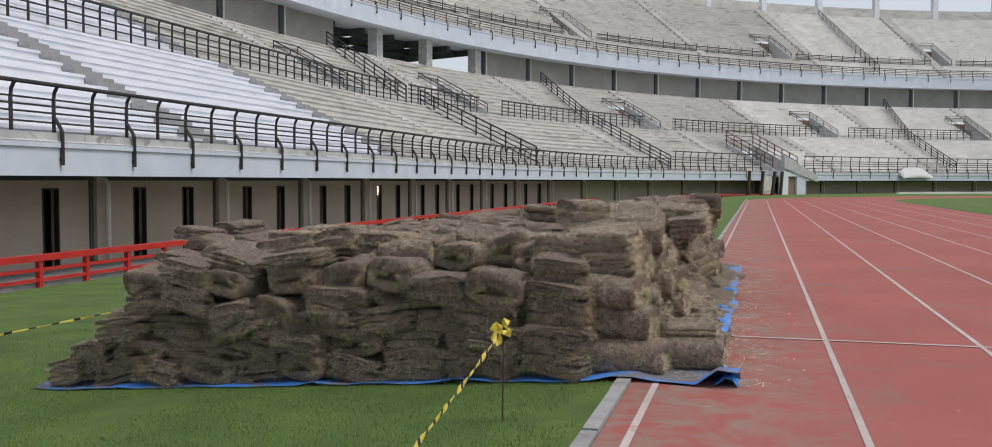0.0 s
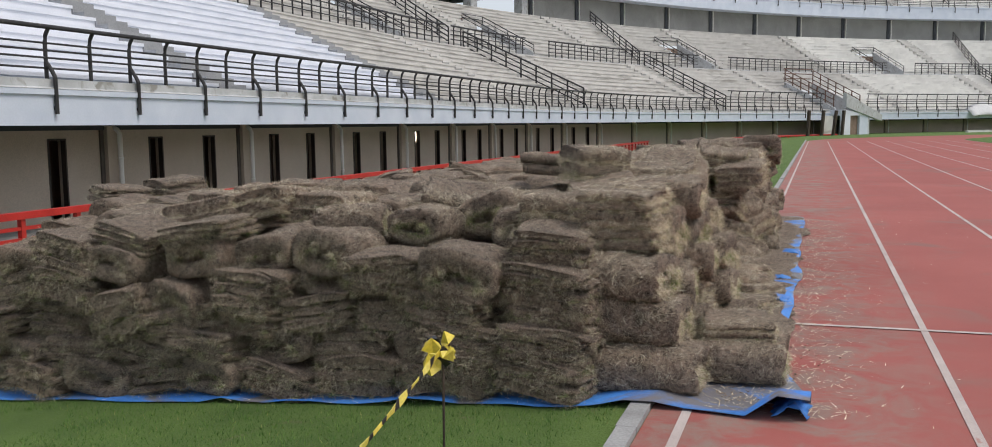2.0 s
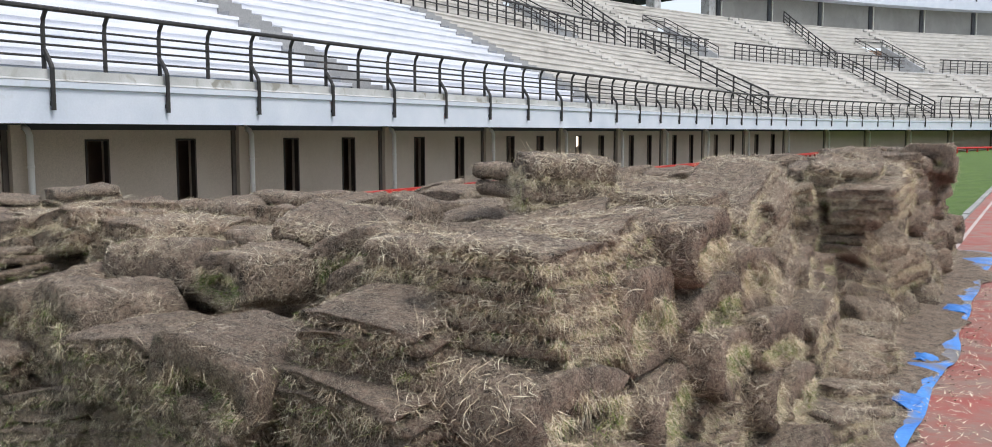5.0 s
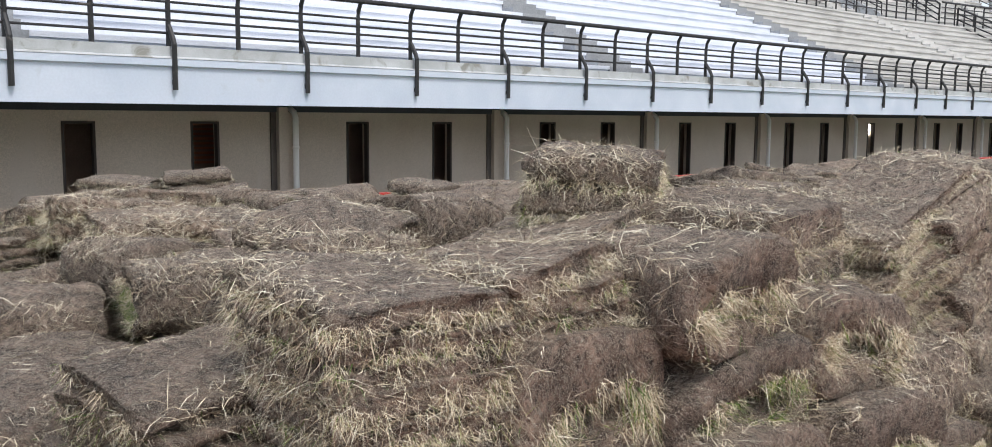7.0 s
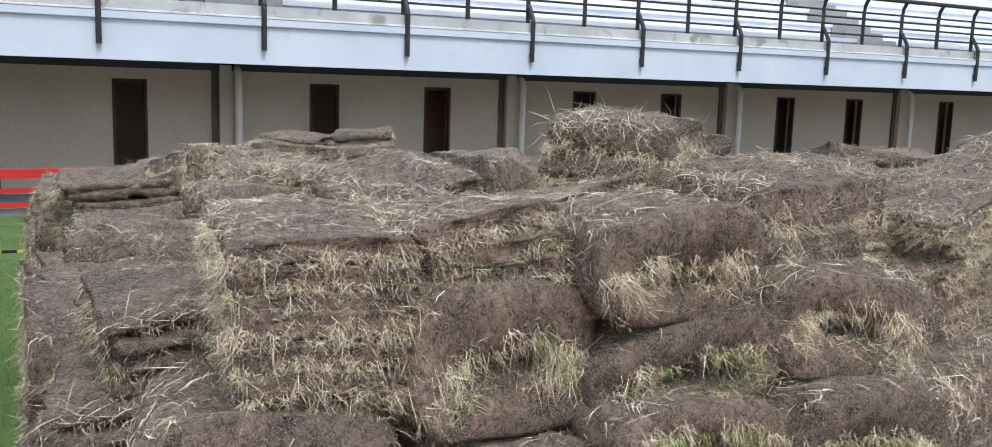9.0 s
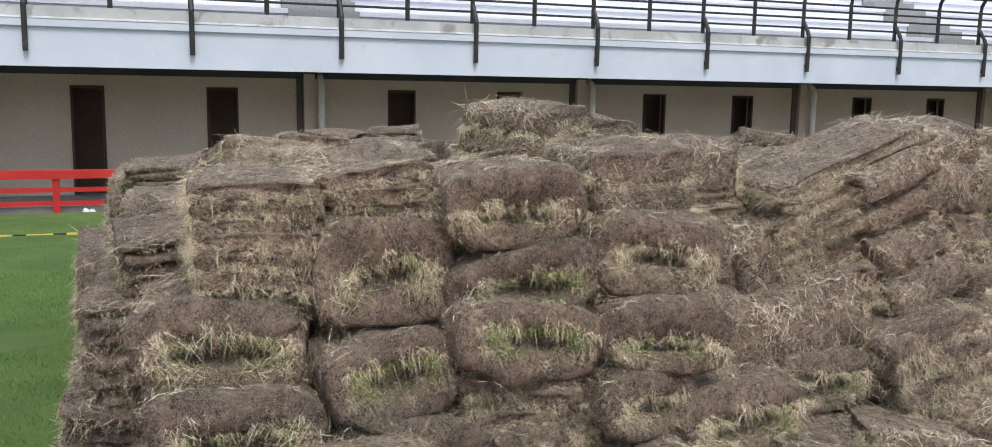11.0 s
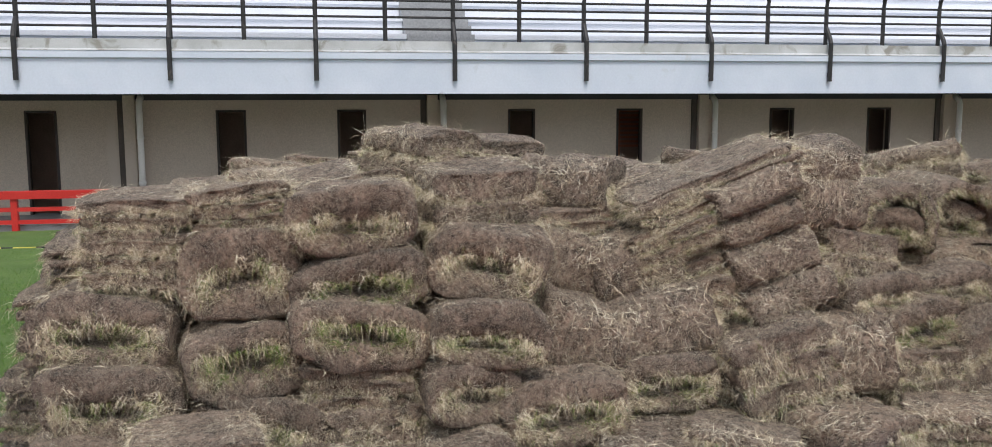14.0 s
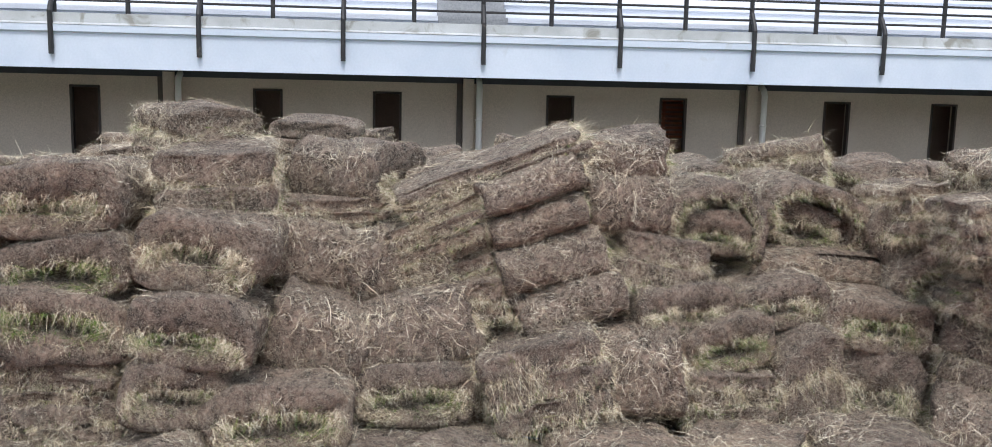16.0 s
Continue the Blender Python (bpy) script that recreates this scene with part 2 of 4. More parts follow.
def at(s, u, z=0.0):
    """A place s along the stand, u behind its front."""
    if s <= BEND:
        return Vector((FACE - u, s, z))
    a = (s - BEND) / RADIUS
    return Vector((FACE + RADIUS - (RADIUS + u) * math.cos(a), BEND + (RADIUS + u) * math.sin(a), z))


def frame_at(s, u, z=0.0):
    """A pose there: x towards the pitch, y along the stand."""
    return Matrix.Translation(at(s, u, z)) @ pose(0, 0, 0, 0, 0, -math.degrees(max(0.0, s - BEND) / RADIUS))


def stations(s0, s1, step=3.0):
    out = [s0]
    k = math.floor(s0 / step) + 1
    while k * step < s1 - 0.01:
        if k * step > BEND - step or k * step < -1e9:
            out.append(k * step)
        k += 1
    return out + [s1]


def sweep(profile, s0, s1, step=3.0):
    return Build().loft([[at(s, u, z) for u, z in profile] for s in stations(s0, s1, step)])


def fall(x):
    """The grass verge falls away towards the stand."""
    return 0.0 if x > -0.95 else max((x + 0.95) * 0.075, -0.35 + (x + 5.6) * 0.03)


# ---- ground ----
ground = Build()
xs = [-400, -60, -12.9, -12.45, -10, -8, -5.6, -4.5, -3, -2, -0.97, 0.5, 20, 60, 400]
ys = [-400, -60, -20, 0, 2, 4, 6, 8, 12, 20, 40, 80, 140, 400]
gv = [(x, y, (-1.0 if x < -12.7 else fall(x)) - 0.004 - (0.02 if x > -0.96 else 0)) for y in ys for x in xs]
n = len(xs)
ground.add(gv, [(j * n + i, j * n + i + 1, (j + 1) * n + i + 1, (j + 1) * n + i) for j in range(len(ys) - 1) for i in range(n - 1)])
tagged(part("ground", ground, GRASS), "short green grass verge that falls towards the stand", "ground", kind="structure")

t = Build()
t.box((-0.815, -60, -0.06), (9.2, 70, 0.0))
edge = [(9.2 + 34 * (1 - math.cos(a)), 70 + 26 * math.sin(a)) for a in np.linspace(0, 1.4, 12)]
outer = [(-0.77, 70 + 0.01)] + [(-0.77 + 70 * (1 - math.cos(a)), 70 + 40 * math.sin(a)) for a in np.linspace(0.05, 1.3, 11)]
t.add([(x, y, 0.0) for x, y in edge] + [(x, y, 0.0) for x, y in outer], [(i, 12 + i, 13 + i, i + 1) for i in range(11)])
tagged(part("road_track", t, TRACK), "red rubber running track with dust and soil marks", "running track", kind="structure")
for k in range(9):
    x = -0.65 + 1.225 * k
    ln = Build()
    ln.add([(x - 0.022, -60, 0.004), (x + 0.022, -60, 0.004), (x + 0.022, 69.9, 0.004), (x - 0.022, 69.9, 0.004)], [(0, 1, 2, 3)])
    tagged(part("trim_lane_line", ln, LINE), "worn white painted lane line on the track", "lane line", "lane lines", "structure")
ln = Build().add([(-0.62, 8.48, 0.006), (9.15, 8.48, 0.006), (9.15, 8.53, 0.006), (-0.62, 8.53, 0.006)], [(0, 1, 2, 3)])
tagged(part("trim_cross_line", ln, LINE), "white painted cross line on the track", "lane line", kind="structure")
ke = Build()
for k in range(-8, 75):
    ke.box((-0.915 + 0.004 * (k % 3), k + 0.006, -0.1), (-0.82, k + 0.994, 0.018 + 0.003 * (k * 7 % 4)))
tagged(part("trim_kerb", ke, KERB), "low grey concrete kerb between grass and track", "kerb", kind="structure")
infield = Build()
ipts = edge + [(200, edge[-1][1]), (200, -60), (9.2, -60)]
infield.add([(x, y, 0.012) for x, y in ipts], [tuple(range(len(ipts)))])
tagged(part("ground_infield", infield, GRASS), "bright green grass infield inside the track", "ground", kind="structure")

# ---- stand: lower wall, parapet and rows ----
WALL_U = 2.9
BAY, BAY0 = 6.1, 10.08
kerb2 = sweep([(-2.1, -0.75), (-1.75, -0.75), (-1.75, -0.5), (-2.1, -0.5)], -50, S_END)
tagged(part("trim_moat_kerb", kerb2, KERB), "grey concrete kerb under the red railing", "kerb", kind="structure")
path_ = sweep([(-1.8, -0.95), (WALL_U + 0.3, -0.95), (WALL_U + 0.3, -0.9), (-1.8, -0.9)], -50, S_END)
tagged(part("pavement", path_, KERB), "grey concrete path at the foot of the stand", "pavement", kind="structure")

wall = Build()
DOOR_OFFS = ((1.44, 2.04), (3.89, 4.49))
cuts = []
for k in range(-10, 30):
    for a, b in DOOR_OFFS:
        s = BAY0 + BAY * k
        if s + a < BEND + 20:
            cuts.append((s + a, s + b))
pos = -50.0
for a, b in [c for c in cuts if c[0] > -50] + [(S_END, S_END)]:
    w = sweep([(WALL_U, -0.95), (WALL_U + 0.25, -0.95), (WALL_U + 0.25, 1.5), (WALL_U, 1.5)], pos, a)
    wall.add(w.v, w.f)
    if b > a:
        w = sweep([(WALL_U, 1.17), (WALL_U + 0.25, 1.17), (WALL_U + 0.25, 1.5), (WALL_U, 1.5)], a, b)
        wall.add(w.v, w.f)
    pos = b
tagged(part("wall_lower", wall, BEIGE), "beige plastered wall with narrow dark openings under the stand", "wall", kind="structure")
# Thin dark strip painting the contact shade where wall meets soffit.
tagged(part("trim_shade_band", sweep([(WALL_U - 0.07, 1.37), (WALL_U, 1.37), (WALL_U, 1.5), (WALL_U - 0.07, 1.5)], -50, S_END), SOFFIT), "dark strip added as contact shade along the top of the lower wall", "beam", kind="structure")
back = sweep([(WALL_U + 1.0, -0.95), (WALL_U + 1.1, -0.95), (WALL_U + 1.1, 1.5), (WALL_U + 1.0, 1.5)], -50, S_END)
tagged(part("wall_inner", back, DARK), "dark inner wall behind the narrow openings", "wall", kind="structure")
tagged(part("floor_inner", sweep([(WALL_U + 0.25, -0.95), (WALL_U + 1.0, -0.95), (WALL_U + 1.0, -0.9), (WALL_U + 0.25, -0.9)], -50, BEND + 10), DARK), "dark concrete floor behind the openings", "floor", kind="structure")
fr = Build()
fr.box((-0.12, 0, -0.9), (0.02, 0.045, 1.17)).box((-0.12, 0.555, -0.9), (0.02, 0.6, 1.17)).box((-0.12, 0.045, 1.125), (0.02, 0.555, 1.17))
fr_mesh = fr.mesh("door_frame", DOORFRAME)
for a, b in cuts:
    if a > -16:
        tagged(place("door_frame", fr_mesh, frame_at(a, WALL_U)), "dark brown frame of a narrow open doorway", "door frame", "doorways under the stand", "structure")

col_mesh = Build().box((0.0, -0.11, -0.92), (0.16, 0.11, 1.47)).mesh("column", BEIGE)
# Added dark strip: the shade beside each column, given as colour.
side_shade_mesh = Build().box((0.0, -0.06, -0.92), (0.05, 0.06, 1.47)).mesh("side_shade_strip", COLUMN_SHADE)
pb = Build().tube([(0.27, 0, -0.9), (0.27, 0, 1.26), (0.2, 0, 1.37), (0.02, 0, 1.46)], 0.065, 10)
for z in (-0.3, 0.6):
    pb.tube([(0.27, 0, z), (0.27, 0, z + 0.05)], 0.077, 10)
pipe_mesh = pb.mesh("downpipe", PIPE, smooth=True)
for k in range(-6, 28):
    s = BAY0 + BAY * k
    tagged(place("column", col_mesh, frame_at(s - 0.22, WALL_U)), "beige plastered column in the lower wall", "column", "columns of the lower wall", "structure")
    tagged(place("trim_side_shade", side_shade_mesh, frame_at(s - 0.4, WALL_U)), "dark vertical strip painted as the shaded side of a column", "joint", "wall joints", "structure")
    tagged(place("downpipe", pipe_mesh, frame_at(s, WALL_U)), "pale rainwater downpipe on the lower wall", "pipe", "downpipes", "")

par = sweep([(0, 1.47), (0, 2.07), (-0.05, 2.09), (-0.05, 2.2), (0.04, 2.23), (0.04, 2.4), (0.5, 2.4), (0.5, 2.15), (0.22, 2.1), (0.22, 1.62), (0.22, 1.47)], -50, S_END)
tagged(part("trim_parapet", par, PARAPET), "pale blue-grey painted concrete parapet of the lower stand", "parapet", kind="structure")
led = sweep([(-0.056, 2.205), (0.03, 2.238), (0.034, 2.404), (0.46, 2.404), (0.46, 2.41), (0.028, 2.41), (0.026, 2.244), (-0.056, 2.212)], -50, S_END)
tagged(part("trim_ledge", led, LEDGE), "stained concrete ledge along the parapet", "ledge", kind="structure")
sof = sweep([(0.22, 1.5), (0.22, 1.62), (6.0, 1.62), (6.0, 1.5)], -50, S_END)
tagged(part("ceiling_soffit", sof, SOFFIT), "concrete underside of the lower stand, its shade put into the colour", "ceiling", kind="structure")

AISLES = [-20.2, -5.2, 9.8, 24.7, 39.7, 54.7] + [54.7 + 16.5 * k for k in range(1, 9)]
stand = new("stand_lower")
tagged(stand, "concrete grandstand rows, white near and grey far", "grandstand", kind="structure")
stand_up = new("stand_upper")
tagged(stand_up, "grey concrete upper grandstand with stepped rows", "grandstand", kind="structure")


def row(parent, u, z, tread, rise, s0, s1, mat):
    """One seating step: its tread with a nosing that throws a line of shade on the riser below."""
    pr = [(u, z + rise - 0.09), (u, z + rise), (u + tread + 0.12, z + rise), (u + tread + 0.12, z + rise - 0.12), (u + 0.09, z + rise - 0.12), (u + 0.09, z - 0.1), (u + 0.05, z - 0.1), (u + 0.05, z + rise - 0.09)]
    part("row", sweep(pr, s0, s1), mat, parent)


def rows_of(parent, u, z, tread, rise, count, gaps, white_to, pale_from):
    for k in range(count):
        holes = [(a - 0.65, a + 0.65) for a in AISLES] + [(g0, g1) for g0, g1, k0, k1 in gaps if k0 <= k < k1]
        holes.sort()
        p = -50.0
        for a, b in holes + [(S_END, S_END)]:
            if a - p > 0.3:
                row(parent, u + tread * k, z + rise * k, tread, rise, p, a, WHITE if a <= white_to else PALE if p > pale_from else GREY)
            p = max(p, b)


def aisle_steps(parent, u, z, tread, rise, count, mat):
    b = Build()
    for k in range(count):
        for h in (0, 1):
            uu, zz = u + tread * k + tread / 2 * h - tread / 2, z + rise * k + rise / 2 * (h + 1)
            b.box((-uu - tread / 2 - 0.3, -0.645, zz - 0.4), (-uu, 0.645, zz))
    me, far = b.mesh("aisle_stair", mat), b.mesh("aisle_stair", GREY)
    for s in AISLES:
        m = frame_at(s, 0)
        place("aisle_stair", me if s < 45 else far, m, parent)


VOM_LOW = [(56.2, 58.8, 0, 7), (73.4, 76.0, 0, 7), (99.6, 103.0, 0, 7), (128.0, 131.0, 0, 7), (150.5, 153.3, 0, 7)]
VOM_UP = [(102.2, 105.4, 4, 10), (131.2, 134.0, 4, 10), (153.2, 156.0, 4, 10)]
L1 = dict(u=0.75, z=2.2, tread=0.8, rise=0.39, count=12)
L2 = dict(u=11.4, z=7.0, tread=0.76, rise=0.43, count=12)
UP = dict(u=21.4, z=16.6, tread=0.82, rise=0.56, count=21)
# Beyond pale_from the row colour itself carries the sunlight.
rows_of(stand, **L1, gaps=[(107.9, 112.1, 0, 7)], white_to=40, pale_from=107)
rows_of(stand, **L2, gaps=VOM_LOW, white_to=40, pale_from=107)
rows_of(stand_up, **UP, gaps=VOM_UP, white_to=-99, pale_from=134)
aisle_steps(stand, **L1, mat=AISLE)
aisle_steps(stand, **L2, mat=AISLE)
aisle_steps(stand_up, **UP, mat=GREY)
mid = sweep([(10.3, 6.6), (10.3, 7.02), (10.45, 7.02), (10.45, 6.88), (11.6, 6.88), (11.6, 6.6)], -50, S_END)
part("walkway", mid, LEDGE, stand)
part("walkway", sweep([(20.4, 12.0), (20.4, 12.16), (25.2, 12.16), (25.2, 12.0)], -50, S_END), GREY, stand)

OPEN = (69.5, 87.0)
cw = Build()
for a, b in ((-50, OPEN[0]), (OPEN[1], S_END)):
    w = sweep([(22.2, 12.1), (22.5, 12.1), (22.5, 15.6), (22.2, 15.6)], a, b)
    cw.add(w.v, w.f)
tagged(part("wall_concourse", cw, CONCOURSE), "grey plastered wall between lower and upper stand", "wall", kind="structure")
for s in np.arange(-40, 186, BAY):
    if OPEN[0] < s < OPEN[1]:
        continue
    m = frame_at(float(s), 22.2, 0)
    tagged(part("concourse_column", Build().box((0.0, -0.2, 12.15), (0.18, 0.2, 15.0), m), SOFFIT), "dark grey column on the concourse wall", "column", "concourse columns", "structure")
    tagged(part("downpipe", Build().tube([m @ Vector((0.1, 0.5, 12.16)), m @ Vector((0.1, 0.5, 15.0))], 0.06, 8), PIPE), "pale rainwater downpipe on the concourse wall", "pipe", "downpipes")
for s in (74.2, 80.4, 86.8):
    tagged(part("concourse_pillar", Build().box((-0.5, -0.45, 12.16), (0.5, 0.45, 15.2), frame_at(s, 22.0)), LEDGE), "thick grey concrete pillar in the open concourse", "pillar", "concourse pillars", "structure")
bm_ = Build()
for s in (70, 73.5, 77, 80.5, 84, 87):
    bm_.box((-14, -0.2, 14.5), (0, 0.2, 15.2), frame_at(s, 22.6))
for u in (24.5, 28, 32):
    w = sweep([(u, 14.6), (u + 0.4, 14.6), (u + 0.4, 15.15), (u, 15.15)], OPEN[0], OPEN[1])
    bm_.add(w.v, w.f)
tagged(part("ceiling_beams", bm_, SOFFIT), "concrete beams over the open concourse, shade put into their colour", "beam", kind="structure")

upar = sweep([(20.2, 15.0), (20.2, 16.5), (20.14, 16.5), (20.14, 16.62), (20.5, 16.62), (20.5, 16.55), (21.6, 16.55), (21.6, 15.3), (25, 15.3), (25, 15.1), (20.5, 15.0)], -50, S_END)
tagged(part("trim_upper_parapet", upar, PARAPET), "pale grey concrete front of the upper stand", "parapet", kind="structure")
rw = sweep([(39.2, 26), (39.5, 26), (39.5, 30.0), (39.2, 30.0)], -50, S_END)
tagged(part("wall_rear", rw, GREY), "grey concrete wall at the back of the upper stand", "wall", kind="structure")
pil = Build().box((-0.5, -0.45, 27.5), (0.3, 0.45, 36)).mesh("rear_pillar", WHITE)
for s in np.arange(101.5, 188, 7.4):
    tagged(place("rear_pillar", pil, frame_at(float(s), 39.4)), "white concrete pillar at the back of the stand", "pillar", "rear pillars", "structure")
tagged(part("roof_beam", sweep([(38.5, 34.5), (40.5, 34.5), (40.5, 36), (38.5, 36)], 96, S_END), WHITE), "white roof beam over the rear pillars", "beam", kind="structure")


# ---- the rest of the bowl, round the pitch and behind the camera ----
# Out of view; added to cut low sky light on the turf.
def bowl(a, u, z):
    """A place on the closed oval: a from 0 at the near stand's end, round the south curve, the east side and back."""
    cx, south, r = FACE + RADIUS, -50.0, RADIUS + u
    if a < math.pi:
        return Vector((cx - r * math.cos(a), south - r * math.sin(a), z))
    if a < math.pi + 1:
        return Vector((cx + r, south + (BEND - south) * (a - math.pi), z))
    b = a - math.pi - 1
    return Vector((cx + r * math.cos(b), BEND + r * math.sin(b), z))


section = [(0.0, -1.0), (0.0, 2.4)]
for k in range(12):
    section += [(0.6 + 1.6 * k, 2.4 + 0.8 * k), (0.6 + 1.6 * k, 3.2 + 0.8 * k)]
section += [(20.2, 12.2), (20.2, 16.6)]
for k in range(10):
    section += [(21.4 + 1.7 * k, 16.6 + 1.15 * k), (21.4 + 1.7 * k, 17.75 + 1.15 * k)]
section += [(39.3, 28.2), (39.3, 31.0), (40.0, 31.0), (40.0, -1.0)]
turns = [math.pi * k / 24 for k in range(25)] + [math.pi + 0.999] + [math.pi + 1 + 1.62 * k / 14 for k in range(15)]
tagged(part("stand_unseen", Build().loft([[bowl(a, u, z) for u, z in section] for a in turns]), GREY), "unseen grey grandstand added to close the oval and block low sky light", "grandstand", kind="structure")


# ---- railings ----
def post_mesh(h, brace):
    b = Build().tube([(0, 0, 0), (0, 0, h * 0.72), (0.02, 0, h * 0.84), (0.12, 0, h)], 0.042, 8)
    if brace:
        b.tube([(0.0, 0, h * 0.34), (0.04, 0, h * 0.3), (0.17, 0, h * 0.12), (0.215, 0, h * 0.03), (0.215, 0, -0.7)], 0.044, 8)
        b.box((0.13, -0.03, -0.62), (0.215, 0.03, -0.54)).box((0.13, -0.055, -0.64), (0.145, 0.055, -0.5))
    return b.mesh("post_braced" if brace else "post", BLACK, smooth=False)


def thin_post(h):
    return Build().tube([(0, 0, 0), (0, 0, h * 0.86), (0.05, 0, h)], 0.05, 6).mesh("post", BLACK)


def railing(u, z, h, s0, s1, first, pitch, meshes, label, near):
    rl = new("railing")
    tagged(rl, label, "railing", "stand railings")
    k = math.ceil((s0 - first) / pitch)
    while first + k * pitch <= s1:
        place("post", meshes[k % len(meshes)], frame_at(first + k * pitch, u, z), rl)
        k += 1
    n = 8 if near else 5
    st = stations(s0, s1)
    top = meshes[0].name.startswith("post_braced") or near
    part("top_rail", Build().tube([at(s, u - (0.12 if top else 0.05), z + h) for s in st], 0.048 if near else 0.062, n), BLACK, rl)
    for f in ((0.22, 0.42, 0.56, 0.7) if near else (0.3, 0.55, 0.78)):
        part("rail", Build().tube([at(s, u - 0.01, z + h * f) for s in st], (0.022 if h < 1.5 else 0.034) if near else 0.034, n), BLACK, rl)
    return rl


PM = [post_mesh(1.05, True), post_mesh(1.05, False)]
railing(0.16, 2.4, 1.05, -14, 88.2, 12.42, 1.2375, PM, "black steel railing with bent posts on the parapet", True)
TALL = [post_mesh(1.75, True), post_mesh(1.75, False)]
railing(0.16, 2.4, 1.75, 88.6, 105.6, 12.42, 1.45, TALL, "tall black steel railing before the tunnel mouth", True)
railing(0.16, 2.4, 1.75, 112.9, S_END - 4, 12.42, 1.6, TALL, "tall black steel railing on the parapet beyond the tunnel", True)
TP = [thin_post(1.3)]
sec = [(-14, 62)] + [(62.8, 73.0), (76.4, 99), (103.6, 127.5), (131.6, 150), (154, 186)]
for a, b in sec:
    railing(10.36, 7.02, 1.3, a, b, 0.5, 0.95, TP, "black steel railing along the middle walkway", False)
for a, b in [(30, 101.5), (106, 130.8), (134.4, 153), (156.4, 186)]:
    railing(24.5, 18.75, 0.95, a, b, 0.3, 1.6, TP, "black steel railing low in the upper stand", False)
UPM = [post_mesh(1.0, True), post_mesh(1.0, False)]
railing(20.3, 16.62, 1.0, 20, 186, 0.3, 1.5, UPM, "black steel railing on the upper parapet", False)


def fence(s0, u0, z0, s1, u1, z1, h=1.15, n=8):
    """A fence that runs up the rows from the front to the back."""
    fe = new("stair_fence")
    tagged(fe, "black steel fence that climbs the stand rows", "fence", "stair fences")
    pts = [at(s0 + (s1 - s0) * i / n, u0 + (u1 - u0) * i / n, z0 + (z1 - z0) * i / n) for i in range(n + 1)]
    for p in pts:
        part("post", Build().tube([p - Vector((0, 0, 0.3)), p + Vector((0, 0, h))], 0.06, 6), BLACK, fe)
    for f in (0.1, 0.4, 0.7, 1.0):
        part("rail", Build().tube([p + Vector((0, 0, h * f)) for p in pts], 0.045 if f < 1 else 0.06, 6), BLACK, fe)


for s in (89.2, 139.2):
    fence(s, 0.6, 2.6, s + 1.4, 10.2, 6.9)
    fence(s + 2.2, 11.4, 7.3, s + 5.0, 20.2, 12.2)
fence(63.0, 0.6, 2.6, 64.2, 10.2, 6.9)
fence(64.2, 11.4, 7.3, 66.5, 20.2, 12.2)
fence(143.9, 20.8, 17.0, 145.2, 38.0, 28.0, n=14)


def vomitory(s0, s1, u0, u1, z0, z1, slope):
    v = new("vomitory")
    tagged(v, "stair opening in the stand with concrete sides and black rails", "stairway", "stand stairways")
    for s in (s0, s1):
        w = 0.12
        ring = [[at(s - w, u, z), at(s + w, u, z), at(s + w, u, z + 0.5 + slope * (u - u0)), at(s - w, u, z + 0.5 + slope * (u - u0))] for u, z in ((u0, z0), (u1, z0))]
        part("side_wall", Build().loft(ring), LEDGE, v)
        part("side_rail", Build().tube([at(s, u0, z0 + 1.1), at(s, u1, z0 + 1.1 + slope * (u1 - u0))], 0.045, 6), BLACK, v)
        part("side_rail", Build().tube([at(s, u0, z0 + 0.8), at(s, u1, z0 + 0.8 + slope * (u1 - u0))], 0.03, 6), BLACK, v)
        for i in range(5):
            u = u0 + (u1 - u0) * i / 4
            part("post", Build().tube([at(s, u, z0 + 0.4 + slope * (u - u0)), at(s, u, z0 + 1.1 + slope * (u - u0))], 0.035, 6), BLACK, v)
    for f in (0.8, 1.1):
        part("rear_rail", Build().tube([at(s0, u1, z0 + f + slope * (u1 - u0)), at(s1, u1, z0 + f + slope * (u1 - u0))], 0.035, 6), BLACK, v)
    # A solid dark panel gives the doorway its shade by colour.
    part("doorway", Build().loft([[at(s, u1 - 0.1, z0), at(s, u1, z0), at(s, u1, z1), at(s, u1 - 0.1, z1)] for s in (s0, s1)]), DARK, v, "dark panel standing for the shaded doorway of the stair opening")
    part("landing", Build().loft([[at(s, u0, z0), at(s, u1, z0), at(s, u1, z0 + 0.05), at(s, u0, z0 + 0.05)] for s in (s0, s1)]), GREY, v)


for a, b, _, _ in VOM_LOW:
    vomitory(a, b, 11.5, 16.7, 6.95, 9.6, 0.52)
for a, b, _, _ in VOM_UP:
    vomitory(a, b, 24.7, 29.6, 18.75, 21.8, 0.66)

# ---- tunnel mouth in the far stand ----
def slab(s0, s1, u0, u1, za0, za1, zb0, zb1):
    """A block from s0 to s1 whose bottom and top change from za to zb on the way."""
    return Build().loft([[at(s, u0, z0), at(s, u1, z0), at(s, u1, z1), at(s, u0, z1)] for s, z0, z1 in ((s0, za0, za1), (s1, zb0, zb1))])


tn = new("tunnel_entrance")
tagged(tn, "pale concrete tunnel mouth with a dark door and sloping wing wall", "tunnel entrance")
part("wing_wall", slab(107.0, 113.2, -1.6, -1.2, 2.75, 4.15, 1.3, 1.95), LEDGE, tn, "sloping pale concrete wing wall")
part("door_panel", slab(107.9, 109.5, -1.25, -1.15, -0.5, 1.9, -0.5, 1.9), DARK, tn, "dark panel in the tunnel doorway")
part("lintel", slab(106.7, 110.9, -1.5, 0.2, 1.9, 2.5, 1.9, 2.0), WHITE, tn)
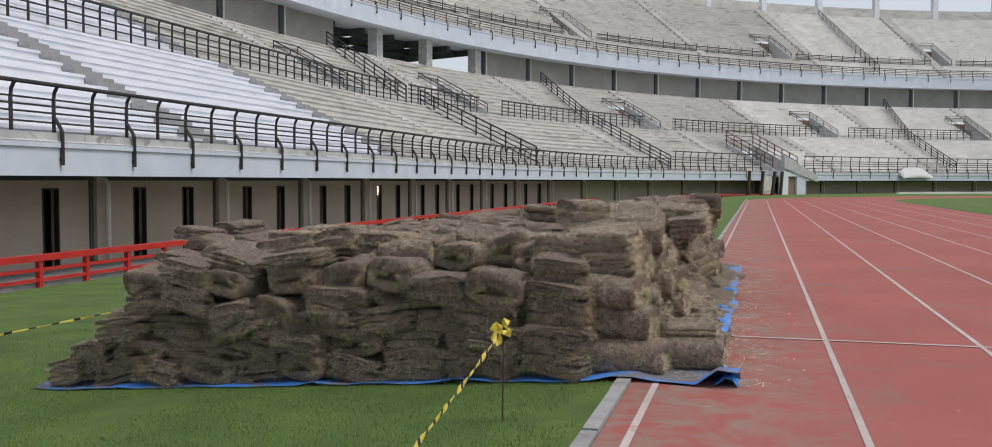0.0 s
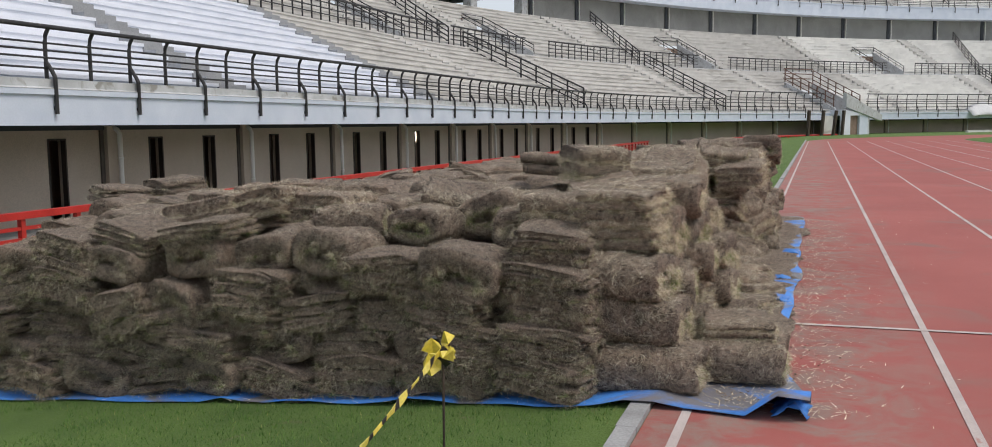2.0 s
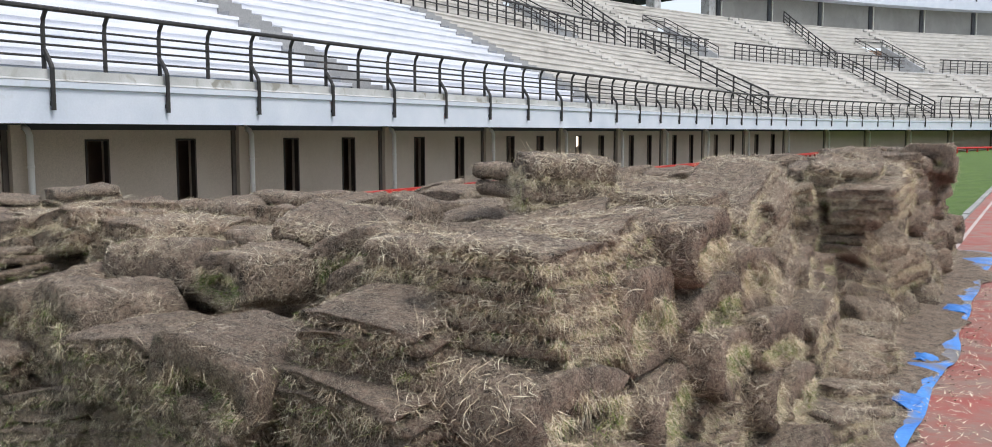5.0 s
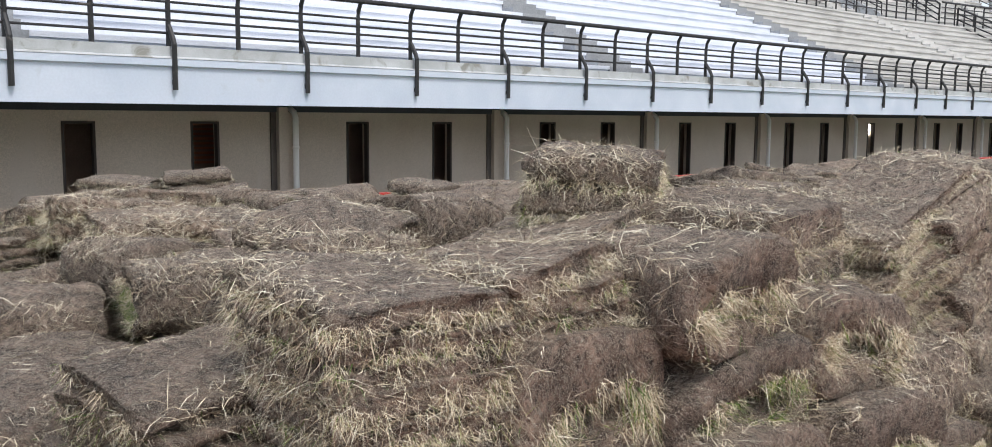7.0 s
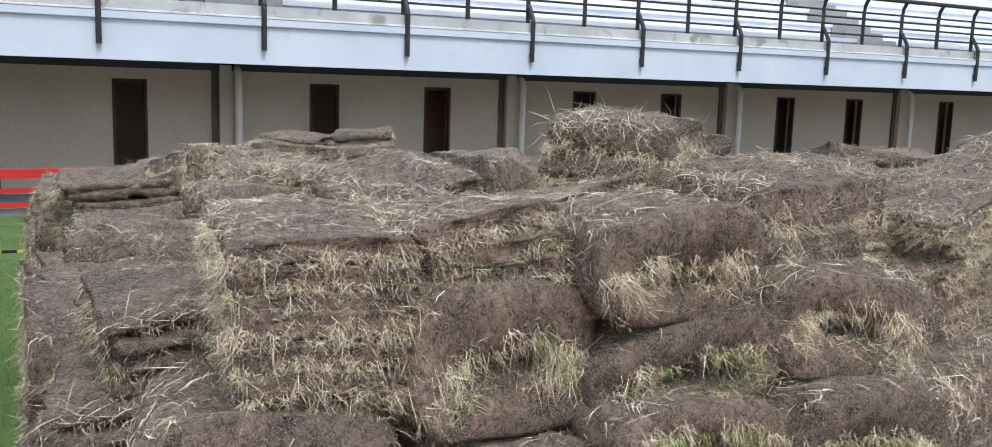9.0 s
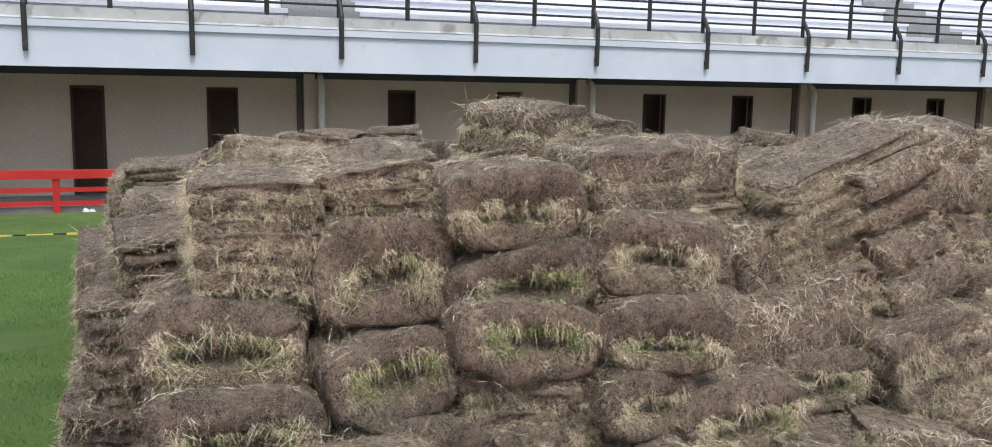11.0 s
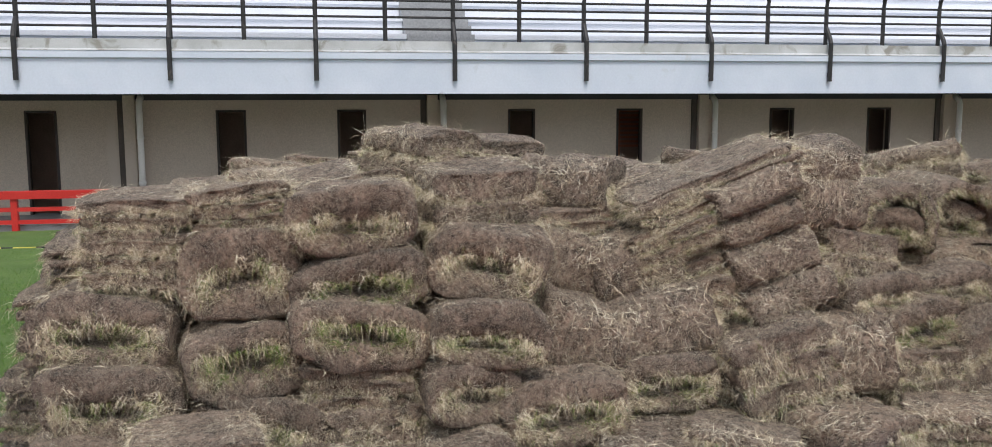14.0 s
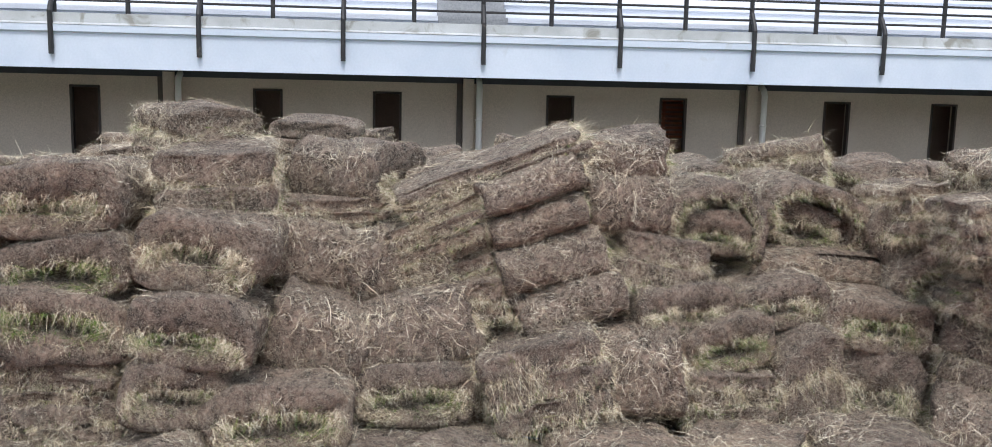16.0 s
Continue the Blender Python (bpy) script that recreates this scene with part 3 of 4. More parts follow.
part("jamb", slab(106.7, 107.9, -1.5, -1.1, -0.5, 1.9, -0.5, 1.9), WHITE, tn)
part("jamb", slab(109.5, 110.9, -1.5, -1.1, -0.5, 1.9, -0.5, 1.9), PARAPET, tn)
part("side_wall", slab(110.9, 111.2, -1.5, 2.9, -0.5, 1.9, -0.5, 1.9), LEDGE, tn)
part("stair_well", slab(107.9, 112.1, 0.3, 6.3, 2.1, 2.2, 2.1, 2.2), DARK, tn, "dark slab standing for the shade in the stair well")
for s in (107.8, 112.2):
    part("cheek_wall", Build().loft([[at(s - 0.12, u, 1.5), at(s + 0.12, u, 1.5), at(s + 0.12, u, z), at(s - 0.12, u, z)] for u, z in ((0.2, 2.7), (6.4, 5.6))]), LEDGE, tn)
    for i in range(7):
        u = 0.4 + i
        part("post", Build().tube([at(s, u, 2.6 + 0.47 * u), at(s, u, 3.9 + 0.47 * u)], 0.06, 6), RUST, tn)
    for f in (0.3, 0.8, 1.3):
        part("rail", Build().tube([at(s, 0.4, 2.75 + f), at(s, 6.4, 5.6 + f)], 0.05, 6), RUST, tn)
for f in (0.5, 1.0, 1.5):
    part("rail", Build().tube([at(107.7, 6.5, 5.5 + f), at(112.3, 6.5, 5.5 + f)], 0.05, 6), RUST, tn)
for i, s in enumerate((98.8, 101.3, 103.4, 105.0)):
    p = at(s, -2.4, -0.1)
    tagged(part("leaning_post", Build().box((-0.12, -0.12, 0), (0.12, 0.12, 2.5), Matrix.Translation(p) @ pose(0, 0, 0, (0, -3, -7, -2)[i], 3, -35)), STEEL), "dark weathered post leaning by the tunnel mouth", "post", "leaning posts")
tagged(part("leaning_board", slab(104.1, 105.6, -1.0, -0.9, -0.5, 1.9, -0.5, 1.9), GREY), "pale grey board standing against the far lower wall", "board")
tagged(part("low_pale_strip", slab(124, 158, -4.2, -3.9, -0.1, 0.2, -0.1, 0.2), PALE), "long low pale strip at the edge of the far track", "board")
cloth = Build()
cr = []
for i in range(9):
    ring = []
    for j in range(6):
        s, f = 129.2 + 5.0 * i / 8, j / 5
        hgt = 2.1 + 1.15 * math.sin(math.pi * (0.08 + 0.85 * i / 8)) ** 0.7 * (1 - 0.8 * f * f) + 0.12 * noise.noise((i * 0.7, j * 0.9, 3))
        ring.append(at(s, -0.5 + 0.9 * (1 - f) - 0.3 * f, hgt - 0.5 * f))
    cr.append(ring)
cloth.loft(cr, closed=False)
cl = part("cloth", cloth, SHEET, smooth=True)
sol = cl.modifiers.new("thickness", "SOLIDIFY")
sol.thickness = 0.03
tagged(cl, "white cloth sheet hung over the far railing", "cloth")

# ---- red railing at the edge of the verge ----
rr = new("red_railing")
tagged(rr, "low red painted steel railing on a concrete kerb", "railing")
rpost = Build().box((-0.045, -0.045, 0), (0.045, 0.045, 0.56)).mesh("red_post", RED)
for k in range(-12, 66):
    s = 5.49 + 1.25 * k
    if s < 76:
        place("post", rpost, Matrix.Translation((-12.65, s, -0.62)), rr)
for z, r in ((-0.04, 0.075), (-0.26, 0.03), (-0.45, 0.03)):
    b = Build()
    b.box((-12.65 - r, -12, z - 0.06 if r > 0.05 else z - r), (-12.65 + r, 76, z + 0.055 if r > 0.05 else z + r))
    part("top_rail" if r > 0.05 else "rail", b, RED, rr)
tagged(part("trim_rail_kerb", Build().box((-12.85, -50, -0.95), (-12.45, 90, -0.61)), KERB), "grey concrete kerb under the red railing", "kerb", kind="structure")
fr2 = new("red_railing_far")
tagged(fr2, "low red railing in front of the far stand", "railing")
for k in range(12):
    place("post", rpost, frame_at(86 + 1.6 * k, -2.2, -0.53), fr2)
part("rail", Build().tube([at(s, -2.2, 0.05) for s in stations(85, 104.5)], 0.08, 6), RED, fr2)


# ---- sod ----
W, H, LEN = 0.44, 0.24, 0.42     # a bundle's width and height across its ends, and its length


def bent(c, p):
    return math.copysign(abs(c) ** p, c)


class Lump:
    """One rounded slab of turf, its axis along x, with an uneven skin."""

    def __init__(self, w, h, mid, length, sd, rng, rough=1.0, boxy=False):
        self.w, self.h, self.mid, self.length, self.sd, self.rough = w, h, mid, length, sd, rough
        self.sag, self.ph = rng.uniform(0.0, 0.018), rng.uniform(0, 6)
        self.skew, self.round, self.square = rng.uniform(-0.12, 0.12), rng.uniform(0.5, 0.66) * (0.78 if boxy else 1), 0.52 if boxy else 0.64

    def flat(self, th, x, k=1.0):
        """The even shape at an angle round the axis."""
        c, s = math.cos(th), math.sin(th)
        y = self.mid[0] + k * self.w / 2 * bent(c, self.round)
        z = self.mid[1] + k * self.h / 2 * bent(s, self.square) - self.sag * math.sin(9 * y + self.ph)
        return Vector((x + self.skew * y, y, z))

    def worn(self, q):
        sd = self.sd
        d = noise.noise_vector((q + Vector((sd, 0, 0))) * 3.6) * 0.028 + noise.noise_vector((q + Vector((0, sd, 0))) * 12) * 0.017 + noise.noise_vector((q + Vector((0, sd, 3))) * 38) * 0.009
        return q + d * self.rough

    def skin(self, th, f):
        """A place on the worn skin and its outward direction."""
        c, s = math.cos(th), math.sin(th)
        up = Vector((0, bent(c, 1.5) / self.w, bent(s, 1.4) / self.h)).normalized()
        return self.worn(self.flat(th, f * self.length / 2)), up

    def shape(self, body, n, m, slit):
        hl = self.length / 2
        rings = []
        for e in (-1, 1):
            part_ = [(self.worn(self.flat(2 * math.pi * i / n, e * (hl - 0.012), 1.0)), i) for i in range(n)]
            lip = [self.worn(self.flat(2 * math.pi * i / n, e * hl, 0.9) + Vector((e * 0.02 * noise.noise((i * 1.7, self.sd, e)), 0, 0))) for i in range(n)]
            inner = []
            for kx, dx in ((1.0, 0.004), (0.86, 0.05), (0.7, 0.085)) if slit else ((0.8, 0.0), (0.4, 0.004)):
                ring = []
                for i in range(n):
                    th = 2 * math.pi * i / n
                    c, s = math.cos(th), math.sin(th)
                    if slit:
                        y = 0.66 * kx * self.w / 2 * bent(c, 0.7)
                        q = Vector((e * (hl - dx) + self.skew * y, y, slit[0] * self.h + slit[1] * y * y / self.w + kx * slit[2] * self.h * bent(s, 0.8)))
                    else:
                        q = self.flat(th, e * (hl - dx), kx)
                    ring.append(self.worn(q))
                inner.append(ring)
            seq = [[p for p, _ in part_], lip] + inner
            rings.append(seq)
        middle = [[self.worn(self.flat(2 * math.pi * i / n, -hl + 0.012 + (2 * hl - 0.024) * k / (m - 1))) for i in range(n)] for k in range(1, m - 1)]
        body.loft(rings[0][::-1] + middle + rings[1])


def sod_meshes(kind, layers, rng, blades, straws, green, n, m, dry):
    """A rolled or folded strip of turf and the dry and green grass on it; its axis runs along x."""
    sd = rng.uniform(0, 90)
    slit = (rng.uniform(-0.14, 0.06), rng.uniform(-0.7, 0.35), rng.uniform(0.11, 0.17)) if kind == "roll" else None
    if kind == "roll":
        lumps = [Lump(W, H, (0, 0), LEN, sd, rng)]
    else:
        h = 0.2 / layers
        lumps = [Lump(W * rng.uniform(0.9, 1.0), h * (0.9 if layers > 2 else 1.0), (rng.uniform(-0.02, 0.02), -0.1 + h * (k + 0.5)), LEN * rng.uniform(0.92, 1.03), sd + 0.35 * k, rng, 0.75, True) for k in range(layers)]
        for lp in lumps[1:]:
            lp.sag, lp.ph = lumps[0].sag, lumps[0].ph
    body, grass = Build(), Build()
    for lp in lumps:
        lp.shape(body, n, m, slit)

    def blade(root, way, ln, wd, slot, droop=0.4):
        side = way.cross(Vector((rng.uniform(-1, 1), rng.uniform(-1, 1), rng.uniform(-1, 1)))).normalized() * wd
        tip = root + way * ln + Vector((0, 0, -droop * ln * rng.random()))
        grass.add([root - side, root + side, tip], [(0, 1, 2)], slot)

    def straw(root, way, up, ln, wd):
        """A bent dry stem that lies along the surface."""
        side = way.cross(up).normalized()
        knee = root + way * ln * 0.5 + side * rng.uniform(-0.2, 0.2) * ln + up * 0.004
        tip = knee + (way * 0.5 + side * rng.uniform(-0.25, 0.25)) * ln - up * rng.uniform(-0.004, 0.01)
        w = (side + up * rng.uniform(-0.6, 0.6)) * wd
        grass.add([root, knee + w, tip, knee - w], [(0, 1, 2, 3)], 0)

    def tuft(foot, lean, count, size, fresh, spread):
        for _ in range(count):
            root = foot + Vector((rng.gauss(0, spread[0]), rng.gauss(0, spread[1]), rng.gauss(0, spread[2])))
            way = (lean + Vector((rng.gauss(0, 0.6), rng.gauss(0, 0.9), rng.gauss(0, 0.75)))).normalized()
            blade(root, way, size * rng.uniform(0.014, 0.052), rng.uniform(0.00035, 0.0008), 1 if fresh != (rng.random() < (0.42 if fresh else 0.05)) else 0)

    bunch = 12
    for _ in range(blades // bunch):
        e = rng.choice((-1, 1))
        size = rng.uniform(0.6, 1.5)
        if kind == "roll":
            lp = lumps[0]
            th = rng.uniform(0, 2 * math.pi)
            c, s = math.cos(th), math.sin(th)
            reach = 1.0 if rng.random() < 0.5 else rng.uniform(1.0, 2.1)
            y = 0.66 * lp.w / 2 * bent(c, 0.7) * min(reach, 1.25)
            z = slit[0] * lp.h + slit[1] * y * y / lp.w + slit[2] * lp.h * bent(s, 0.8) * reach
            foot = lp.worn(Vector((e * (LEN / 2 - rng.uniform(-0.004, 0.02 if reach > 1 else 0.04)) + lp.skew * y, y, z)))
            lean = Vector((e * rng.uniform(0.25, 0.9), -0.35 * c, -0.55 * s - 0.35))
            fresh = reach < 1.2 and rng.random() < 0.75 * green * (1.5 if e * math.sin(sd) > 0 else 0.5)
            tuft(foot, lean, bunch, size, fresh, (0.006, 0.013, 0.005))
        else:
            k = rng.randrange(1, layers + 1)
            lp = lumps[k - 1]
            low = lp.mid[1] - lp.h / 2
            if rng.random() < 0.6:
                y = rng.uniform(-0.48, 0.48) * lp.w
                q, lean = Vector((e * lp.length / 2 + lp.skew * y, y, 0)), Vector((e * rng.uniform(0.2, 0.8), 0, -0.55))
                spread = (0.005, 0.014, 0.007)
            else:
                q, lean = Vector((rng.uniform(-0.48, 0.48) * lp.length, e * lp.w / 2 + lp.mid[0], 0)), Vector((0, e * rng.uniform(0.2, 0.8), -0.55))
                spread = (0.014, 0.005, 0.007)
            q.z = low + (rng.uniform(-0.004, 0.02) if rng.random() < 0.82 else rng.uniform(0.0, 0.8) * lp.h) - lp.sag * math.sin(9 * q.y + lp.ph)
            tuft(lp.worn(q), lean, bunch, size, k < layers and rng.random() < green, spread)

    def skin_point():
        lp = lumps[-1] if rng.random() < 0.7 else rng.choice(lumps)
        p, up = lp.skin(rng.uniform(0, 2 * math.pi), rng.uniform(-0.97, 0.97))
        return p + up * rng.uniform(0.0, 0.005), up

    for _ in range(straws):
        root, up = skin_point()
        tang = up.cross(Vector((1, 0, 0)))
        way = (tang * rng.uniform(-1, 1) + Vector((rng.uniform(-1, 1), 0, 0)) + up * rng.uniform(-0.03, 0.08)).normalized()
        straw(root, way, up, rng.choice((0.5, 0.8, 1, 1.6)) * rng.uniform(0.025, 0.075), rng.uniform(0.0004, 0.001))
    for _ in range(straws // 3):      # short root hairs that stand off the skin
        root, up = skin_point()
        way = (up * rng.uniform(0.1, 0.7) + Vector((rng.uniform(-1, 1), rng.uniform(-1, 1), rng.uniform(-0.8, 0.5)))).normalized()
        blade(root - up * 0.004, way, rng.uniform(0.006, 0.02), rng.uniform(0.0003, 0.0008), 0)
    return body.mesh("soil_strip", SOIL, smooth=True), grass.mesh("grass_fringe", dry, GREEN)


def curl_meshes(sweep_deg, a, b, t, rng, blades, straws):
    """An open strip bent over like a C, grass inside, its axis along x."""
    sd = rng.uniform(0, 90)
    body, grass = Build(), Build()
    steps, start = 22, rng.uniform(-40, -10)
    path_pts = []
    for i in range(steps + 1):
        th = radians(start + sweep_deg * i / steps)
        path_pts.append((Vector((0, a * bent(math.cos(th), 0.85), b * bent(math.sin(th), 0.85))), Vector((0, math.cos(th) / a, math.sin(th) / b)).normalized()))
    hl = LEN / 2

    def worn(q):
        return q + noise.noise_vector((q + Vector((sd, 0, 0))) * 4) * 0.035 + noise.noise_vector((q + Vector((0, sd, 0))) * 13) * 0.017 + noise.noise_vector((q + Vector((0, sd, 3))) * 38) * 0.008

    rings = []
    for p, up in path_pts:
        rings.append([worn(p + up * t / 2 * k + Vector((f * hl, 0, 0))) for f, k in ((-0.97, 1), (-0.6, 1.05), (-0.2, 1.05), (0.2, 1.05), (0.6, 1.05), (0.97, 1), (1, 0.4), (1, -0.4), (0.97, -1), (0.3, -1), (-0.3, -1), (-0.97, -1), (-1, -0.4), (-1, 0.4))])
    body.loft(rings)
    for _ in range(blades):
        p, up = rng.choice(path_pts)
        e = rng.choice((-1, 1))
        root = worn(p - up * t * rng.uniform(0.1, 0.5) + Vector((e * hl * rng.uniform(0.9, 1.0), rng.uniform(-0.02, 0.02), rng.uniform(-0.02, 0.02))))
        way = (Vector((e * rng.uniform(0.1, 0.9), rng.gauss(0, 0.4), rng.gauss(-0.2, 0.4))) - up * 0.4).normalized()
        side = way.cross(Vector((rng.gauss(0, 1), rng.gauss(0, 1), rng.gauss(0, 1)))).normalized() * rng.uniform(0.0004, 0.001)
        grass.add([root - side, root + side, root + way * rng.uniform(0.015, 0.05)], [(0, 1, 2)], 1 if rng.random() < 0.25 else 0)
    for _ in range(straws):
        p, up = rng.choice(path_pts)
        root = worn(p + up * t * 0.52 + Vector((rng.uniform(-0.9, 0.9) * hl, 0, 0)))
        way = Vector((rng.gauss(0, 1), rng.gauss(0, 0.8), rng.gauss(0, 0.8)))
        way = (way - up * way.dot(up) * 0.9).normalized()
        side = way.cross(up).normalized() * rng.uniform(0.0005, 0.0012)
        knee = root + way * 0.03 + up * 0.004
        grass.add([root, knee + side, knee + way * rng.uniform(0.01, 0.04), knee - side], [(0, 1, 2, 3)], 0)
    return body.mesh("soil_strip", SOIL, smooth=True), grass.mesh("grass_fringe", STRAW, GREEN)


rng = random.Random(7)
KINDS = {}
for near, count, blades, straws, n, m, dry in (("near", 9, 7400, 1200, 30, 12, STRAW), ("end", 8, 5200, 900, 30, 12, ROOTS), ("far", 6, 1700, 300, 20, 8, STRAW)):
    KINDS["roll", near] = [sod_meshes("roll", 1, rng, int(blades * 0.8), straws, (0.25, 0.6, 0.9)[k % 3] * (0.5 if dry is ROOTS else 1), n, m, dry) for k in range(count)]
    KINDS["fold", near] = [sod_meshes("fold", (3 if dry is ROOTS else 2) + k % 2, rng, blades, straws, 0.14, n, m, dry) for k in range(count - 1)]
for near in ("near", "far"):
    KINDS["curl", near] = [curl_meshes(d, 0.2, 0.13, 0.055, rng, 3500, 1500) for d in (215, 250, 280)]
LABELS = {"curl": "loose curled turf strip with grass on its inside", "roll": "rolled turf with brown soil outside and grass inside", "fold": "folded turf slab with brown soil and dry grass fringe"}


def sod(kind, x, y, z, axis=0.0, tilt=0.0, pitch=0.0, w=1.0, h=1.0, length=1.0):
    """A bundle whose middle stands at x, y, z; axis 0 points its ends along x."""
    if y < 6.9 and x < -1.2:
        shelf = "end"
    else:
        shelf = "near" if (y < 7.6 and x > -4.3) or (y < 10.8 and x > -1.7) or (y < 12.6 and x > -1.1) else "far"
    body, grass = rng.choice(KINDS[kind, shelf])
    flip = rng.choice((0, 180))
    ob = new({"roll": "turf_roll", "curl": "turf_curl"}.get(kind, "turf_slab"), body)
    ob.matrix_basis = pose(x, y, z, 0, pitch if not flip else -pitch, axis + flip) @ pose(0, 0, 0, tilt if not flip else -tilt, 0, 0) @ Matrix.Diagonal((length, w, h, 1))
    tagged(ob, LABELS[kind], {"roll": "turf roll", "curl": "turf strip"}.get(kind, "turf slab"), "stacked turf")
    place("grass_fringe", grass, Matrix.Identity(4), ob)


def j(a):
    return rng.uniform(-a, a)


def high(kind, h):
    return h / {"roll": H, "curl": 0.3}.get(kind, 0.2)


def ends(spec, length=1.0):
    """Bundles whose ends look at the track: kind, front x, middle y and z, width, height, tilt."""
    for kind, xf, y, z, w, h, tilt in spec:
        sod(kind, xf - LEN * length / 2 + j(0.02), y, z, j(8), tilt + j(3), j(3), 0.95 * w / W, 0.97 * high(kind, h), length)


def sides(spec):
    """Bundles that lie along the track, their plain flank outwards: kind, front x, middle y and z, length, height, slope."""
    for kind, xf, y, z, ln, h, slope in spec:
        sod(kind, xf - 0.19, y, z, 90 + j(7), j(4), -slope, 0.38 / W, high(kind, h), ln / LEN)


def fronts(spec):
    """Bundles whose ends look along the track to the near end: kind, middle x, front y, middle z, width, height, tilt."""
    for kind, x, yf, z, w, h, tilt in spec:
        sod(kind, x, yf + LEN / 2 + j(0.03), z, 90 + j(11), tilt, j(5), 0.95 * w / W, 0.97 * high(kind, h))


# track side, near corner: the layered stack at the top, then wide rolls
ends([("fold", -0.85, 6.87, 0.925, 0.38, 0.16, 2), ("fold", -0.84, 6.87, 0.775, 0.38, 0.17, -2), ("fold", -0.86, 7.2, 0.94, 0.38, 0.16, 5), ("roll", -0.79, 7.19, 0.73, 0.42, 0.31, 6)])
ends([("roll", -0.73, 7.61, 0.915, 0.45, 0.25, 3), ("roll", -0.72, 7.6, 0.7, 0.5, 0.22, 2), ("fold", -0.84, 8.05, 0.975, 0.43, 0.22, -1), ("roll", -0.71, 8.06, 0.765, 0.44, 0.26, -15)], 1.15)
ends([("roll", -0.82, 6.79, 0.56, 0.5, 0.26, -2), ("roll", -0.715, 7.2, 0.44, 0.4, 0.28, 4), ("roll", -0.66, 7.59, 0.54, 0.48, 0.24, -8), ("fold", -0.68, 7.6, 0.36, 0.4, 0.18, 0), ("roll", -0.61, 8.03, 0.535, 0.43, 0.23, -7)])
ends([("roll", -0.72, 6.8, 0.335, 0.5, 0.27, -3), ("roll", -0.67, 7.25, 0.21, 0.5, 0.25, 2), ("fold", -0.65, 7.64, 0.2, 0.36, 0.2, 0), ("roll", -0.62, 7.95, 0.325, 0.34, 0.22, -6), ("roll", -0.6, 8.29, 0.265, 0.5, 0.25, 7), ("roll", -0.76, 8.71, 0.3, 0.46, 0.22, 8), ("fold", -0.62, 7.98, 0.12, 0.4, 0.2, 0), ("fold", -0.58, 8.33, 0.09, 0.44, 0.18, 0)])
sides([("roll", -0.95, 8.38, 0.69, 0.3, 0.26, -6), ("roll", -0.93, 8.67, 0.69, 0.34, 0.27, 14), ("roll", -0.75, 8.4, 0.47, 0.32, 0.26, -20), ("roll", -0.79, 8.71, 0.485, 0.4, 0.26, 18)])
sod("roll", -1.34, 8.5, 0.965, 62, 0, 0, 0.85, 1.0, 0.85)
sod("fold", -1.25, 8.35, 0.83, 20, 0, 0, 1.0, 0.7)
# the stack that leans towards the corner: a long slab on top, layers on one flank, plain folds on the other
sod("fold", -1.13, 8.99, 1.0, 2, 21, 2, 0.68 / W, 0.62, 0.95)
ends([("fold", -0.93, 8.79, 0.93, 0.36, 0.13, 20), ("fold", -0.92, 8.8, 0.8, 0.36, 0.14, 22), ("fold", -0.91, 8.82, 0.67, 0.36, 0.15, 19), ("fold", -0.87, 8.86, 0.55, 0.38, 0.15, 16)])
sides([("roll", -0.87, 9.09, 0.96, 0.36, 0.13, 19), ("roll", -0.88, 9.12, 0.84, 0.34, 0.13, 16), ("roll", -0.86, 9.17, 0.71, 0.36, 0.17, 15), ("roll", -0.84, 9.22, 0.56, 0.38, 0.19, 17)])
# beyond the leaning stack
sides([("roll", -0.98, 9.4, 1.04, 0.42, 0.19, 10), ("roll", -0.94, 9.44, 0.89, 0.3, 0.24, 4), ("roll", -0.72, 9.47, 0.33, 0.32, 0.31, 8)])
ends([("fold", -0.93, 9.56, 0.7, 0.36, 0.19, -6), ("roll", -0.88, 9.63, 0.535, 0.4, 0.2, 5), ("fold", -0.64, 9.14, 0.34, 0.44, 0.3, 14), ("roll", -0.84, 9.76, 0.42, 0.38, 0.2, 8), ("fold", -0.8, 9.8, 0.25, 0.36, 0.2, 0), ("fold", -0.82, 10.06, 0.3, 0.28, 0.3, 10), ("roll", -0.88, 10.36, 0.26, 0.4, 0.28, -3), ("roll", -0.88, 10.36, 0.49, 0.42, 0.21, -6), ("roll", -0.95, 10.0, 0.55, 0.42, 0.19, 2)])
# loose open curls and bent rolls
ends([("curl", -1.05, 9.8, 0.81, 0.38, 0.3, -8), ("roll", -1.1, 9.81, 0.79, 0.26, 0.17, -8), ("roll", -1.62, 9.9, 0.87, 0.3, 0.16, 0), ("roll", -1.6, 10.45, 0.88, 0.34, 0.16, 0), ("roll", -1.25, 10.2, 0.78, 0.36, 0.2, -6), ("curl", -1.2, 10.2, 0.81, 0.5, 0.29, -14), ("roll", -1.12, 10.62, 0.8, 0.4, 0.28, 12), ("curl", -1.0, 10.66, 0.6, 0.42, 0.3, 16), ("curl", -1.5, 9.86, 0.89, 0.46, 0.2, 8), ("curl", -1.5, 10.45, 0.9, 0.5, 0.22, -8), ("roll", -1.35, 9.9, 0.6, 0.45, 0.24, 0), ("fold", -1.2, 10.3, 0.55, 0.5, 0.16, 0)])
sides([("roll", -1.12, 10.22, 0.635, 0.55, 0.13, -4)])
# low bundles that stand out at the foot of the track side
sod("roll", -0.43, 7.02, 0.12, 4, 0, 0, 0.9, 0.98, 0.95)
sod("fold", -0.48, 7.08, 0.28, 8, 3, 0, 0.9, 0.45, 0.85)
